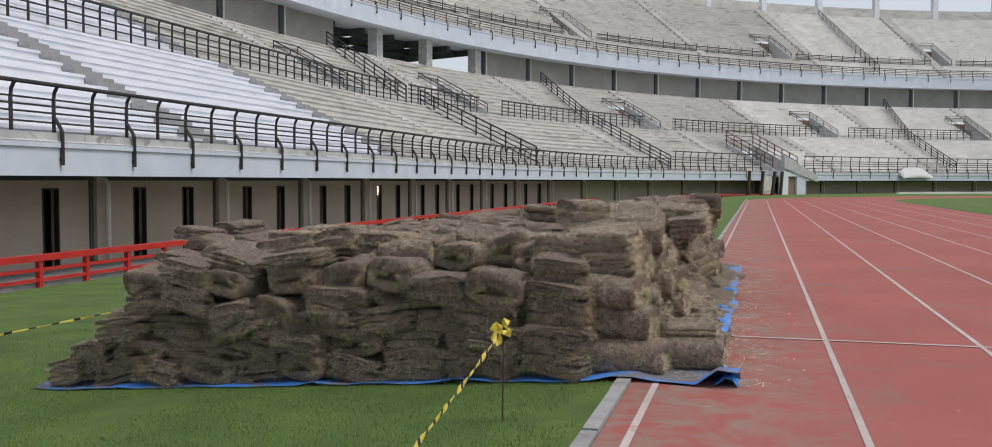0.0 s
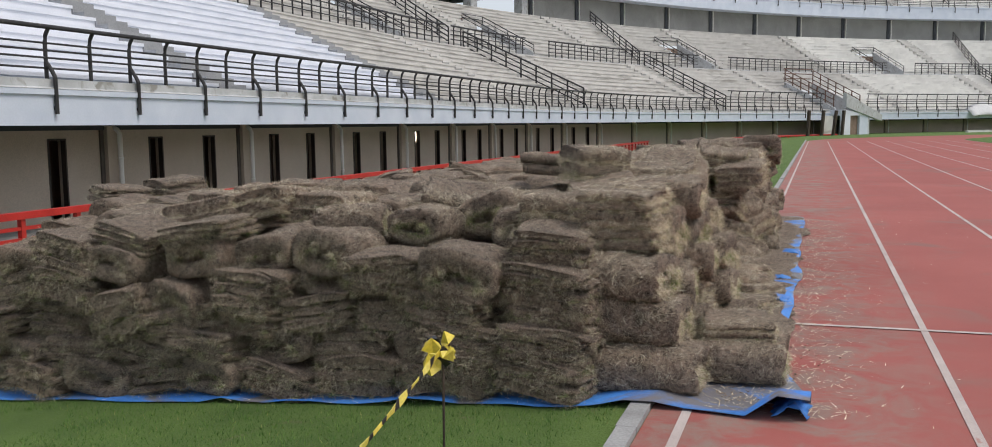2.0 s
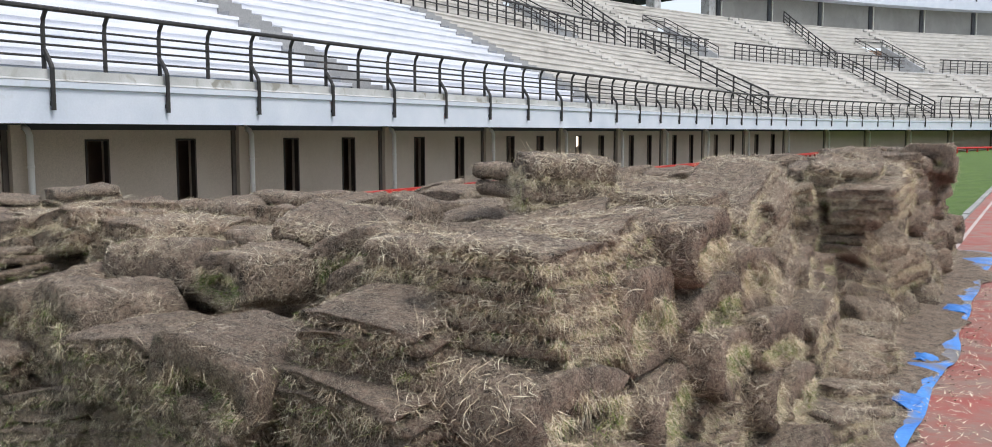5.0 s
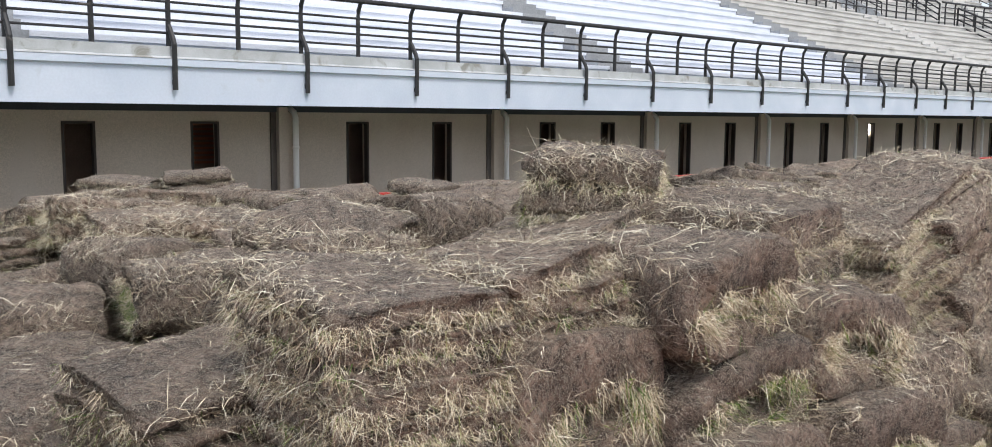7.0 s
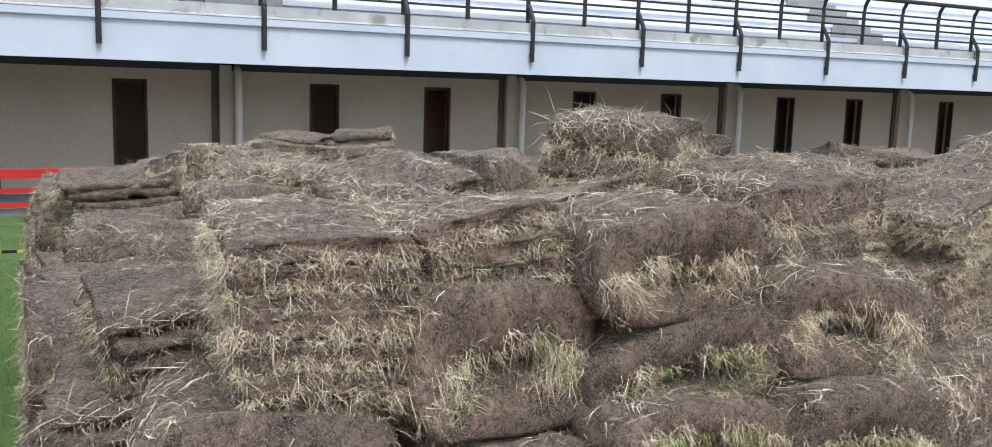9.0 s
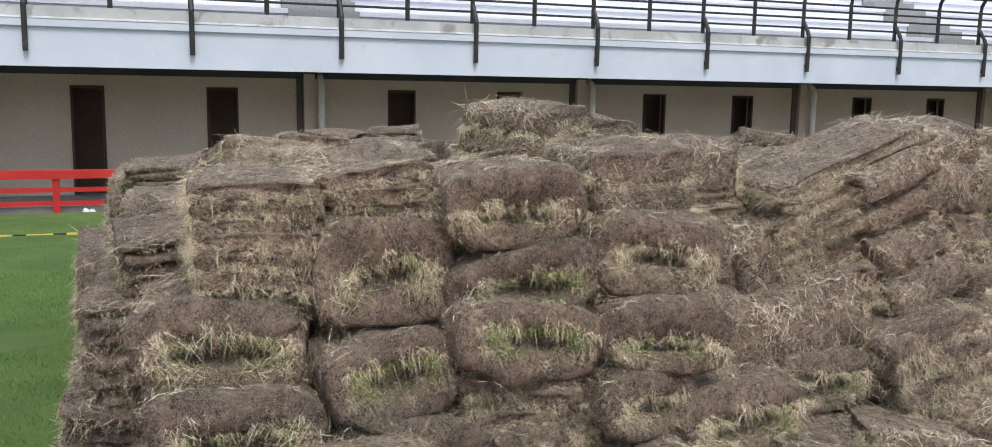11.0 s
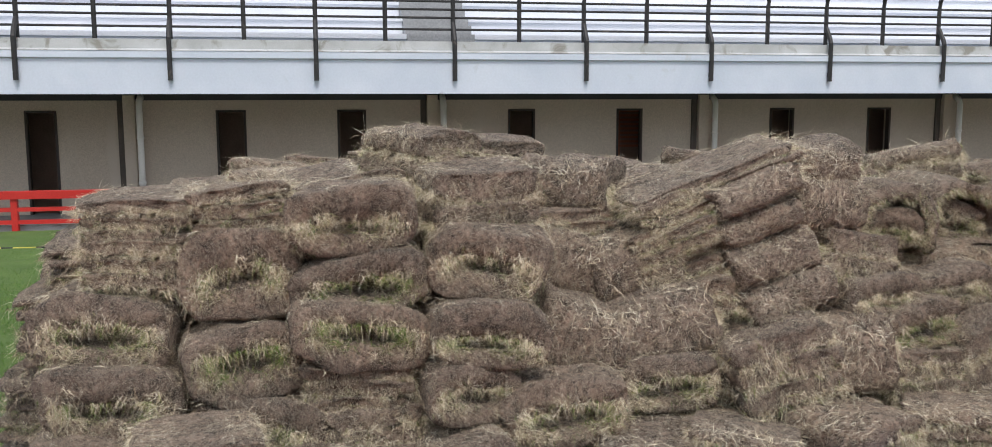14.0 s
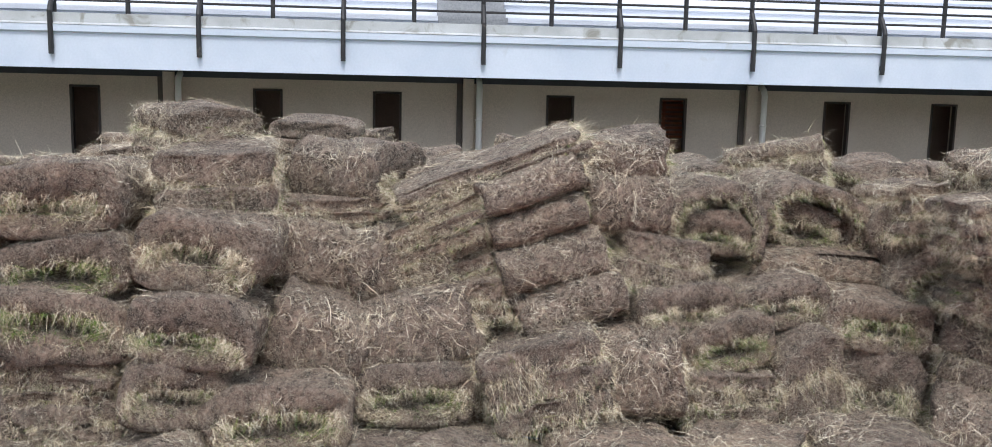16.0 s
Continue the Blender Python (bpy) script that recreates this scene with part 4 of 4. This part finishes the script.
sod("roll", -0.86, 6.74, 0.12, 2, 0, 0, 1.0, 0.98, 1.2)
sod("roll", -0.56, 7.93, 0.13, 6, 8, 0, 0.7, 0.8, 0.7)
sod("fold", -0.52, 7.42, 0.1, 30, 0, 0, 0.95, 0.9, 0.9)
sod("fold", -0.6, 8.58, 0.09, 74, 4, 4, 0.95, 0.85, 1.0)
sod("fold", -0.6, 8.93, 0.1, 62, -8, 6, 0.95, 0.85, 0.95)
sod("roll", -0.66, 9.38, 0.1, 24, 0, 0, 0.95, 0.85, 0.9)
sod("fold", -0.68, 9.8, 0.1, 60, 0, 0, 0.95, 0.9, 0.9)
sod("roll", -0.72, 10.25, 0.1, 10, 0, 0, 0.95, 0.85, 0.9)

# farther along the track side
for k, z in enumerate((0.12, 0.34, 0.56, 0.78, 0.98)):
    y = (10.35, 10.45, 10.4, 10.6, 10.45)[k]
    while y < 15.3 - 0.25 * k:
        y += rng.uniform(0.36, 0.46)
        sod(rng.choice(("roll", "roll", "fold")), -0.76 - 0.2 * z + j(0.11), y, z + j(0.04), j(24) + rng.choice((0, 0, 0, 70)), j(22), j(14), rng.uniform(0.85, 1.1), rng.uniform(0.9, 1.15))

# near end: upper bundles
fronts([("roll", -1.81, 6.4, 0.6, 0.45, 0.25, 4), ("fold", -2.26, 6.44, 0.58, 0.43, 0.2, -3), ("fold", -1.37, 6.5, 0.74, 0.42, 0.17, 2), ("roll", -2.64, 6.52, 0.645, 0.44, 0.26, 6), ("roll", -3.04, 6.54, 0.635, 0.38, 0.24, -5)])
fronts([("fold", -3.48, 6.52, 0.76, 0.48, 0.12, -9), ("roll", -3.5, 6.5, 0.6, 0.4, 0.22, -8), ("fold", -3.95, 6.46, 0.72, 0.46, 0.14, 10), ("fold", -4.36, 6.42, 0.63, 0.46, 0.2, 8), ("roll", -4.78, 6.5, 0.52, 0.44, 0.22, 4)])
# the layered column below the corner slab and its neighbour
for k, z in enumerate((0.57, 0.41, 0.25, 0.09)):
    fronts([("fold", -1.33 + j(0.035), 6.44 - 0.03 * k, z, 0.5, 0.185, j(6))])
    if k:
        fronts([("fold", -1.82 + j(0.05), 6.38, z - 0.01, 0.46, 0.185, j(8))])
fronts([("roll", -3.57, 6.42, 0.36, 0.37, 0.27, 4), ("fold", -3.93, 6.38, 0.3, 0.37, 0.28, -10), ("fold", -3.14, 6.45, 0.44, 0.4, 0.24, 8), ("fold", -4.36, 6.4, 0.44, 0.44, 0.24, 12), ("roll", -3.98, 6.44, 0.55, 0.42, 0.22, 6)])
# lower rows, sagging under the load
for k in range(4):
    x = -5.66 + 0.24 * k
    while x < -2.1:
        wd = rng.uniform(0.38, 0.5)
        x += wd
        z = 0.1 + 0.17 * k + fall(x) + j(0.025)
        if k > 2 and -4.2 < x < -3.0:
            continue
        fronts([(rng.choice(("fold", "fold", "fold", "roll")), x - wd / 2, 6.4 + 0.03 * k + j(0.05), z, wd * 1.05, rng.uniform(0.17, 0.22), j(13))])
# second step of the near end
sod("roll", -2.24, 7.08, 0.78, 80, 4, 0, 0.86, 0.85, 0.9)
sod("roll", -1.93, 7.34, 0.83, 96, -8, 0, 0.85, 1.0, 0.92)
sod("roll", -1.66, 7.12, 0.79, 100, 0, 0, 0.75, 0.85)
sod("fold", -1.42, 7.1, 0.86, 4, 2, 0, 1.05, 1.0)
sod("roll", -2.74, 7.12, 0.77, 8, 0, -4, 0.85, 0.95, 0.95)
sod("fold", -2.95, 7.24, 0.86, 84, 6, 0, 1.1, 0.85)
sod("fold", -3.34, 7.22, 0.87, 78, -6, 4, 1.1, 0.8)
sod("fold", -3.76, 7.14, 0.83, 98, -7, 0, 1.15, 0.8)
sod("roll", -4.25, 7.1, 0.72, 86, 6, 0, 1.15, 0.95)
sod("fold", -4.75, 7.15, 0.66, 94, 4, 0, 1.1, 0.9)


def crown(x, y):
    """Height of the top of the heap."""
    h = 1.0 + 0.07 * noise.noise((x * 0.8, y * 0.7, 4.2)) + 0.06 * noise.noise((x * 2.1, y * 1.9, 1.2))
    h += 0.12 * max(0.0, min(1.0, (y - 10.5) / 3)) * (1 if x > -2.2 else 0.0)
    if x < -1.8:
        h = min(h, 1.08 + 0.1 * (x + 1.8) + 0.08 * max(0.0, min(1.0, (10.0 - y) / 1.5)) + 0.05 * noise.noise((x * 2.1, y * 1.9, 1.2)))
    if x < -1.8 and y > 8.4:
        h = min(h, 0.94 + 0.05 * (x + 1.8) + 0.05 * noise.noise((x * 2.1, y * 1.9, 1.2)))
    return min(h, 0.84 + 0.26 * (y - 6.95) + (fall(x) * 0.25 if x < -1.35 else 0.0))


core = Build()
cx = np.linspace(-4.9, -1.15, 14)
cy = np.linspace(6.95, 15.2, 26)
core.add([(x, y, crown(x, y) - 0.3) for y in cy for x in cx], [(b * 14 + a, b * 14 + a + 1, (b + 1) * 14 + a + 1, (b + 1) * 14 + a) for b in range(25) for a in range(13)])
core.box((-4.9, 6.95, -0.2), (-1.15, 15.2, 0.5))
tagged(part("turf_heap_core", core, SOIL), "packed brown turf in the middle of the stack", "turf stack", kind="stuff")
y = 7.52
while y < 15.3:
    x = -5.0 + 0.2 * (int(y * 3) % 2)
    while x < -1.0:
        x += rng.uniform(0.4, 0.5)
        if x > -1.3 and y < 10.4:
            continue
        kind = rng.choice(("fold", "fold", "roll"))
        sod(kind, x - 0.2 + j(0.05), y + j(0.06), crown(x, y) - 0.12 + j(0.06), rng.choice((0, 90)) + j(28), j(11), j(11), rng.uniform(0.84, 1.0), rng.uniform(0.85, 1.05), rng.uniform(0.85, 1.02))
    y += 0.45
# flank towards the stand, and far end
for k in range(4):
    y = 6.6
    while y < 15:
        y += 0.45
        sod(rng.choice(("roll", "fold")), -5.25 + 0.13 * k + j(0.05), y, 0.02 + 0.2 * k - 0.1, j(12), j(8), j(5))
    x = -5.0
    while x < -1.0:
        x += 0.45
        sod(rng.choice(("roll", "fold")), x, 15.4 - 0.1 * k + j(0.05), 0.02 + 0.22 * k, 90 + j(12), j(8), j(5))
# loose pieces on top
sod("fold", -1.43, 7.9, 1.1, 36, -3, 2, 0.86, 0.95, 0.86)
sod("fold", -1.82, 8.3, 1.07, -8, -3, 3, 0.8, 0.75, 0.85)
sod("fold", -1.3, 7.55, 0.93, 12, 8, -8, 1.1, 0.8)
sod("fold", -5.18, 7.95, 0.86, 60, 2, 4, 0.85, 0.62, 0.9)
sod("fold", -4.98, 8.33, 0.9, 70, 2, -4, 0.85, 0.62, 0.9)

# ---- tarpaulin under the heap ----
tp = Build()
tv, nx, ny = [], 40, 60
for b in range(ny + 1):
    for a in range(nx + 1):
        f, g = a / nx, b / ny
        x = -5.75 + (5.75 - 0.1) * f
        y0 = 6.35 + 0.06 * noise.noise((x * 2, 0, 0))
        y = y0 + (15.9 - y0) * g
        x += (0.07 * noise.noise((y * 0.9, 5, 0)) - 0.14 * max(0.0, min(1.0, (y - 6.7) / 0.6))) * f
        e = min(f, 1 - f) * 5.4
        e = min(e, g * 9)
        over = max(0.0, min(1.0, (x + 1.12) / 0.12)) * max(0.0, min(1.0, (-0.62 - x) / 0.16))
        z = fall(x) + 0.008 + 0.03 * over + 0.05 * max(0.0, noise.noise((x * 3.2, y * 3.2, 2))) * max(0, 1 - e / 0.5)
        if f > 0.97 and g < 0.03:
            z += 0.1
        tv.append((x, y, z))
tp.add(tv, [(b * (nx + 1) + a, b * (nx + 1) + a + 1, (b + 1) * (nx + 1) + a + 1, (b + 1) * (nx + 1) + a) for b in range(ny) for a in range(nx)])
tob = part("tarpaulin", tp, TARP, smooth=True)
s_ = tob.modifiers.new("thickness", "SOLIDIFY")
s_.thickness = 0.003
tagged(tob, "creased blue tarpaulin under the turf, dusted with soil", "tarpaulin")

def crumple(c, size, tall, seed):
    r = random.Random(seed)
    n = 8
    rings = []
    for a in range(n):
        ring = []
        for b in range(n):
            f, g = a / (n - 1), b / (n - 1)
            ring.append((c[0] + size * (f - 0.5) + 0.03 * r.random(), c[1] + size * 1.3 * (g - 0.5) + 0.03 * r.random(), c[2] + tall * math.sin(math.pi * f) * (0.35 + 0.65 * abs(math.sin(4.2 * g + 2 * f + seed))) * (0.5 + 0.5 * r.random())))
        rings.append(ring)
    return Build().loft(rings, closed=False)


for c, size, tall, seed in (((-0.4, 9.35, 0.012), 0.2, 0.05, 1), ((-0.36, 12.05, 0.012), 0.2, 0.04, 2), ((-0.2, 6.46, 0.012), 0.16, 0.07, 3), ((-0.38, 10.3, 0.012), 0.16, 0.04, 4)):
    fo = part("turned_up_edge", crumple(c, size, tall, seed), BLUE, tob, "bright blue turned-up edge of the tarpaulin", smooth=True)
    fo.modifiers.new("thickness", "SOLIDIFY").thickness = 0.003

# ---- soil spilt over the tarpaulin on the track side ----
spill = Build()
rows_ = []
for b in range(90):
    y = 7.3 + 8.4 * b / 89
    out = -0.27 + 0.24 * noise.noise((y * 0.9, 2, 0)) + 0.1 * noise.noise((y * 4.1, 5, 0)) + 0.05 * noise.noise((y * 13, 5, 0))
    rows_.append([(-1.0 + (out + 1.0) * a / 7, y, 0.045 - 0.03 * (a / 7) ** 2 + 0.012 * noise.noise((a * 1.3, y * 6, 3)) if a < 7 else 0.012) for a in range(8)])
spill.loft(rows_, closed=False)
tagged(part("soil_spill", spill, SOIL, smooth=True), "spilt brown soil along the foot of the turf stack", "soil", kind="stuff")

# ---- tape and stake ----
stake = Build().tube([(-1.43, 5.27, -0.05), (-1.425, 5.27, 0.52)], 0.005, 8)
tagged(part("stake", stake, STEEL), "thin dark steel stake in the grass", "stake")


def tape(p0, p1, sag, name, label, width=0.026, dash=0.03):
    root = new(name)
    tagged(root, label, "barrier tape")
    p0, p1 = Vector(p0), Vector(p1)
    n = max(6, int((p1 - p0).length / dash))
    pt = lambda i: p0.lerp(p1, i / n) - Vector((0, 0, sag * 4 * (i / n) * (1 - i / n)))
    tw = lambda q: Vector((0.25 * math.sin(q * 1.1), 0.1, 1)).normalized() * width * (0.45 + 0.2 * math.sin(q * 0.7))
    for i in range(n):
        a, c = pt(i), pt(i + 1)
        th = Vector((0.0012, 0.0004, 0))
        ring = [[a - tw(i) - th, a + tw(i) - th, a + tw(i) + th, a - tw(i) + th], [c - tw(i + 1) - th, c + tw(i + 1) - th, c + tw(i + 1) + th, c - tw(i + 1) + th]]
        part("black_band" if i % 3 == 2 else "yellow_band", Build().loft(ring), BLACKTAPE if i % 3 == 2 else YELLOW, root)


tape((-1.43, 5.26, 0.5), (-1.62, 3.3, -0.1), 0.03, "barrier_tape", "twisted yellow and black barrier tape tied to a stake")
tape((-5.9, 2.0, 0.16), (-5.9, 12.0, 0.16), 0.04, "barrier_tape", "yellow and black barrier tape strung low over the grass", 0.016, 0.09)
knot = new("tape_knot")
tagged(knot, "crumpled yellow and black tape knot on the stake", "barrier tape")
kr = random.Random(3)
for i in range(9):
    a = i * 0.72
    c = Vector((-1.43 + kr.uniform(-0.012, 0.012), 5.26, 0.5 + kr.uniform(-0.02, 0.02)))
    d = Vector((math.cos(a), 0.5 * math.sin(a * 1.3), 0.8 * math.sin(a) - 0.25)).normalized() * kr.uniform(0.045, 0.09)
    w = Vector((-d.z, 0.4 * d.x, d.x)).normalized() * kr.uniform(0.02, 0.034)
    up = Vector((0, -0.015, 0.008))
    ring = [[c - w * 0.3, c + w * 0.3, c + w * 0.3 + up * 0.2, c - w * 0.3 + up * 0.2], [c + d * 0.5 - w + up, c + d * 0.5 + w * 0.8 - up, c + d * 0.5 + w * 0.8 - up * 0.8, c + d * 0.5 - w + up * 1.2], [c + d - w * 0.8 - up, c + d + w * 0.5 + up, c + d + w * 0.5 + up * 1.2, c + d - w * 0.8 - up * 0.8]]
    part("tape_loop", Build().loft(ring), BLACKTAPE if i % 4 == 3 else YELLOW, knot)

# ---- grass, chaff and small litter ----
gr = random.Random(11)
lawn = Build()
for x0, x1, y0, y1, count in ((-7.2, -0.97, 3.4, 6.6, 42000), (-11.5, -5.7, 3.6, 9.5, 26000)):
    for _ in range(count):
        x, y = gr.uniform(x0, x1), gr.uniform(y0, y1)
        if noise.noise((x * 1.3, y * 1.3, 7)) < -0.35:
            continue
        z = fall(x) - 0.006
        a, ln = gr.uniform(0, 6.28), gr.uniform(0.012, 0.03)
        dx, dy = 0.0022 * math.cos(a), 0.0022 * math.sin(a)
        tx, ty = x + gr.uniform(-0.7, 0.7) * ln, y + gr.uniform(-0.7, 0.7) * ln
        lawn.add([(x - dx, y - dy, z), (x + dx, y + dy, z), (tx, ty, z + ln)], [(0, 1, 2)])
tagged(part("lawn_grass", lawn, LAWN), "short mown green grass beside the turf stack", "grass", kind="stuff")
chaff = Build()
for _ in range(5200):
    if gr.random() < 0.88:
        x, y = -0.55 + abs(gr.gauss(0, 0.32)), gr.uniform(6.4, 15.5)
        z = 0.012 if x < -0.1 else 0.008
    else:
        x, y = gr.uniform(-5.6, 0.1), 6.6 - abs(gr.gauss(0, 0.1))
        z = fall(x) + 0.012
    if gr.random() < 0.04:
        x, y, z = gr.uniform(-0.3, 4.5), gr.uniform(5.0, 16.0), 0.008
    a, ln = gr.uniform(0, 6.28), gr.uniform(0.015, 0.06)
    dx, dy = math.cos(a), math.sin(a)
    w = gr.uniform(0.001, 0.0035)
    chaff.add([(x - dy * w, y + dx * w, z), (x + dy * w, y - dx * w, z), (x + dx * ln, y + dy * ln, z + gr.uniform(0.0, 0.014))], [(0, 1, 2)])
tagged(part("straw_litter", chaff, STRAW), "loose dry straw scattered round the turf stack", "straw", kind="stuff")
crumbs = Build()
for _ in range(3200):
    x, y = -0.55 + abs(gr.gauss(0, 0.17)), gr.uniform(6.5, 15.5)
    r = gr.uniform(0.002, 0.007)
    c = [(x + r * gr.uniform(0.6, 1) * sx, y + r * gr.uniform(0.6, 1) * sy, 0.006 + r * 0.7 * (sz + 1) * 0.5) for sx in (-1, 1) for sy in (-1, 1) for sz in (-1, 1)]
    crumbs.add(c, [(0, 1, 3, 2), (4, 6, 7, 5), (0, 4, 5, 1), (2, 3, 7, 6), (0, 2, 6, 4), (1, 5, 7, 3)])
tagged(part("soil_crumbs", crumbs, SOIL), "small soil crumbs scattered on the tarpaulin and track", "soil", kind="stuff")
GLOW, gnt, gb = material("lit_lamp_glass", 0.4)
gb.inputs["Emission Color"].default_value, gb.inputs["Emission Strength"].default_value = (1.0, 0.93, 0.8, 1), 4.0
for y, z, tall in ((30.6, 0.66, 0.2), (42.55, 0.68, 0.52), (61.1, 0.52, 0.24)):
    lamp = new("doorway_lamp")
    tagged(lamp, "small lit lamp hanging from the head of a dark doorway", "lamp", "doorway lamps")
    r = 0.085 if tall < 0.4 else 0.05
    prof = [(0.35, 0), (0.85, 0.15), (1.0, 0.45), (0.9, 0.75), (0.45, 1.0)]
    part("lamp_glass", Build().loft([[(-17.9 + r * k * math.cos(2 * math.pi * i / 12), y + r * k * math.sin(2 * math.pi * i / 12), z + tall * f) for i in range(12)] for k, f in prof]), GLOW, lamp, "warm white lit lamp glass", smooth=True)
    part("lamp_holder", Build().tube([(-17.9, y, z + tall), (-17.9, y, 1.17)], 0.02, 8), BLACK, lamp)
lattice = new("slatted_screen")
tagged(lattice, "rusty red slatted screen behind a doorway", "screen")
for i in range(9):
    part("slat", Build().box((-18.62, 14.2, 0.28 + 0.1 * i), (-18.58, 15.9, 0.33 + 0.1 * i)), SLAT, lattice)
for y in (14.3, 15.0, 15.8):
    part("upright", Build().box((-18.66, y, -0.9), (-18.63, y + 0.06, 1.2)), SLAT, lattice)


def scrap(name, c, size, mat, label, category, seed):
    """A crumpled bit of sheet."""
    r = random.Random(seed)
    n = 7
    rings = [[(c[0] + size * (a / (n - 1) - 0.5), c[1] + size * 0.7 * (b / (n - 1) - 0.5), c[2] + size * 0.3 * r.random() * (1 if 0 < a < n - 1 and 0 < b < n - 1 else 0.3)) for b in range(n)] for a in range(n)]
    ob = part(name, Build().loft(rings, closed=False), mat)
    m = ob.modifiers.new("thickness", "SOLIDIFY")
    m.thickness = 0.003
    tagged(ob, label, category)


scrap("paper_scrap", (-12.6, 5.9, -0.605), 0.28, SHEET, "crumpled white paper on the concrete kerb", "litter", 2)
scrap("plastic_scrap", (-3.15, 7.25, 0.84), 0.07, GREENBAG, "small crumpled green plastic scrap on the turf", "litter", 5)
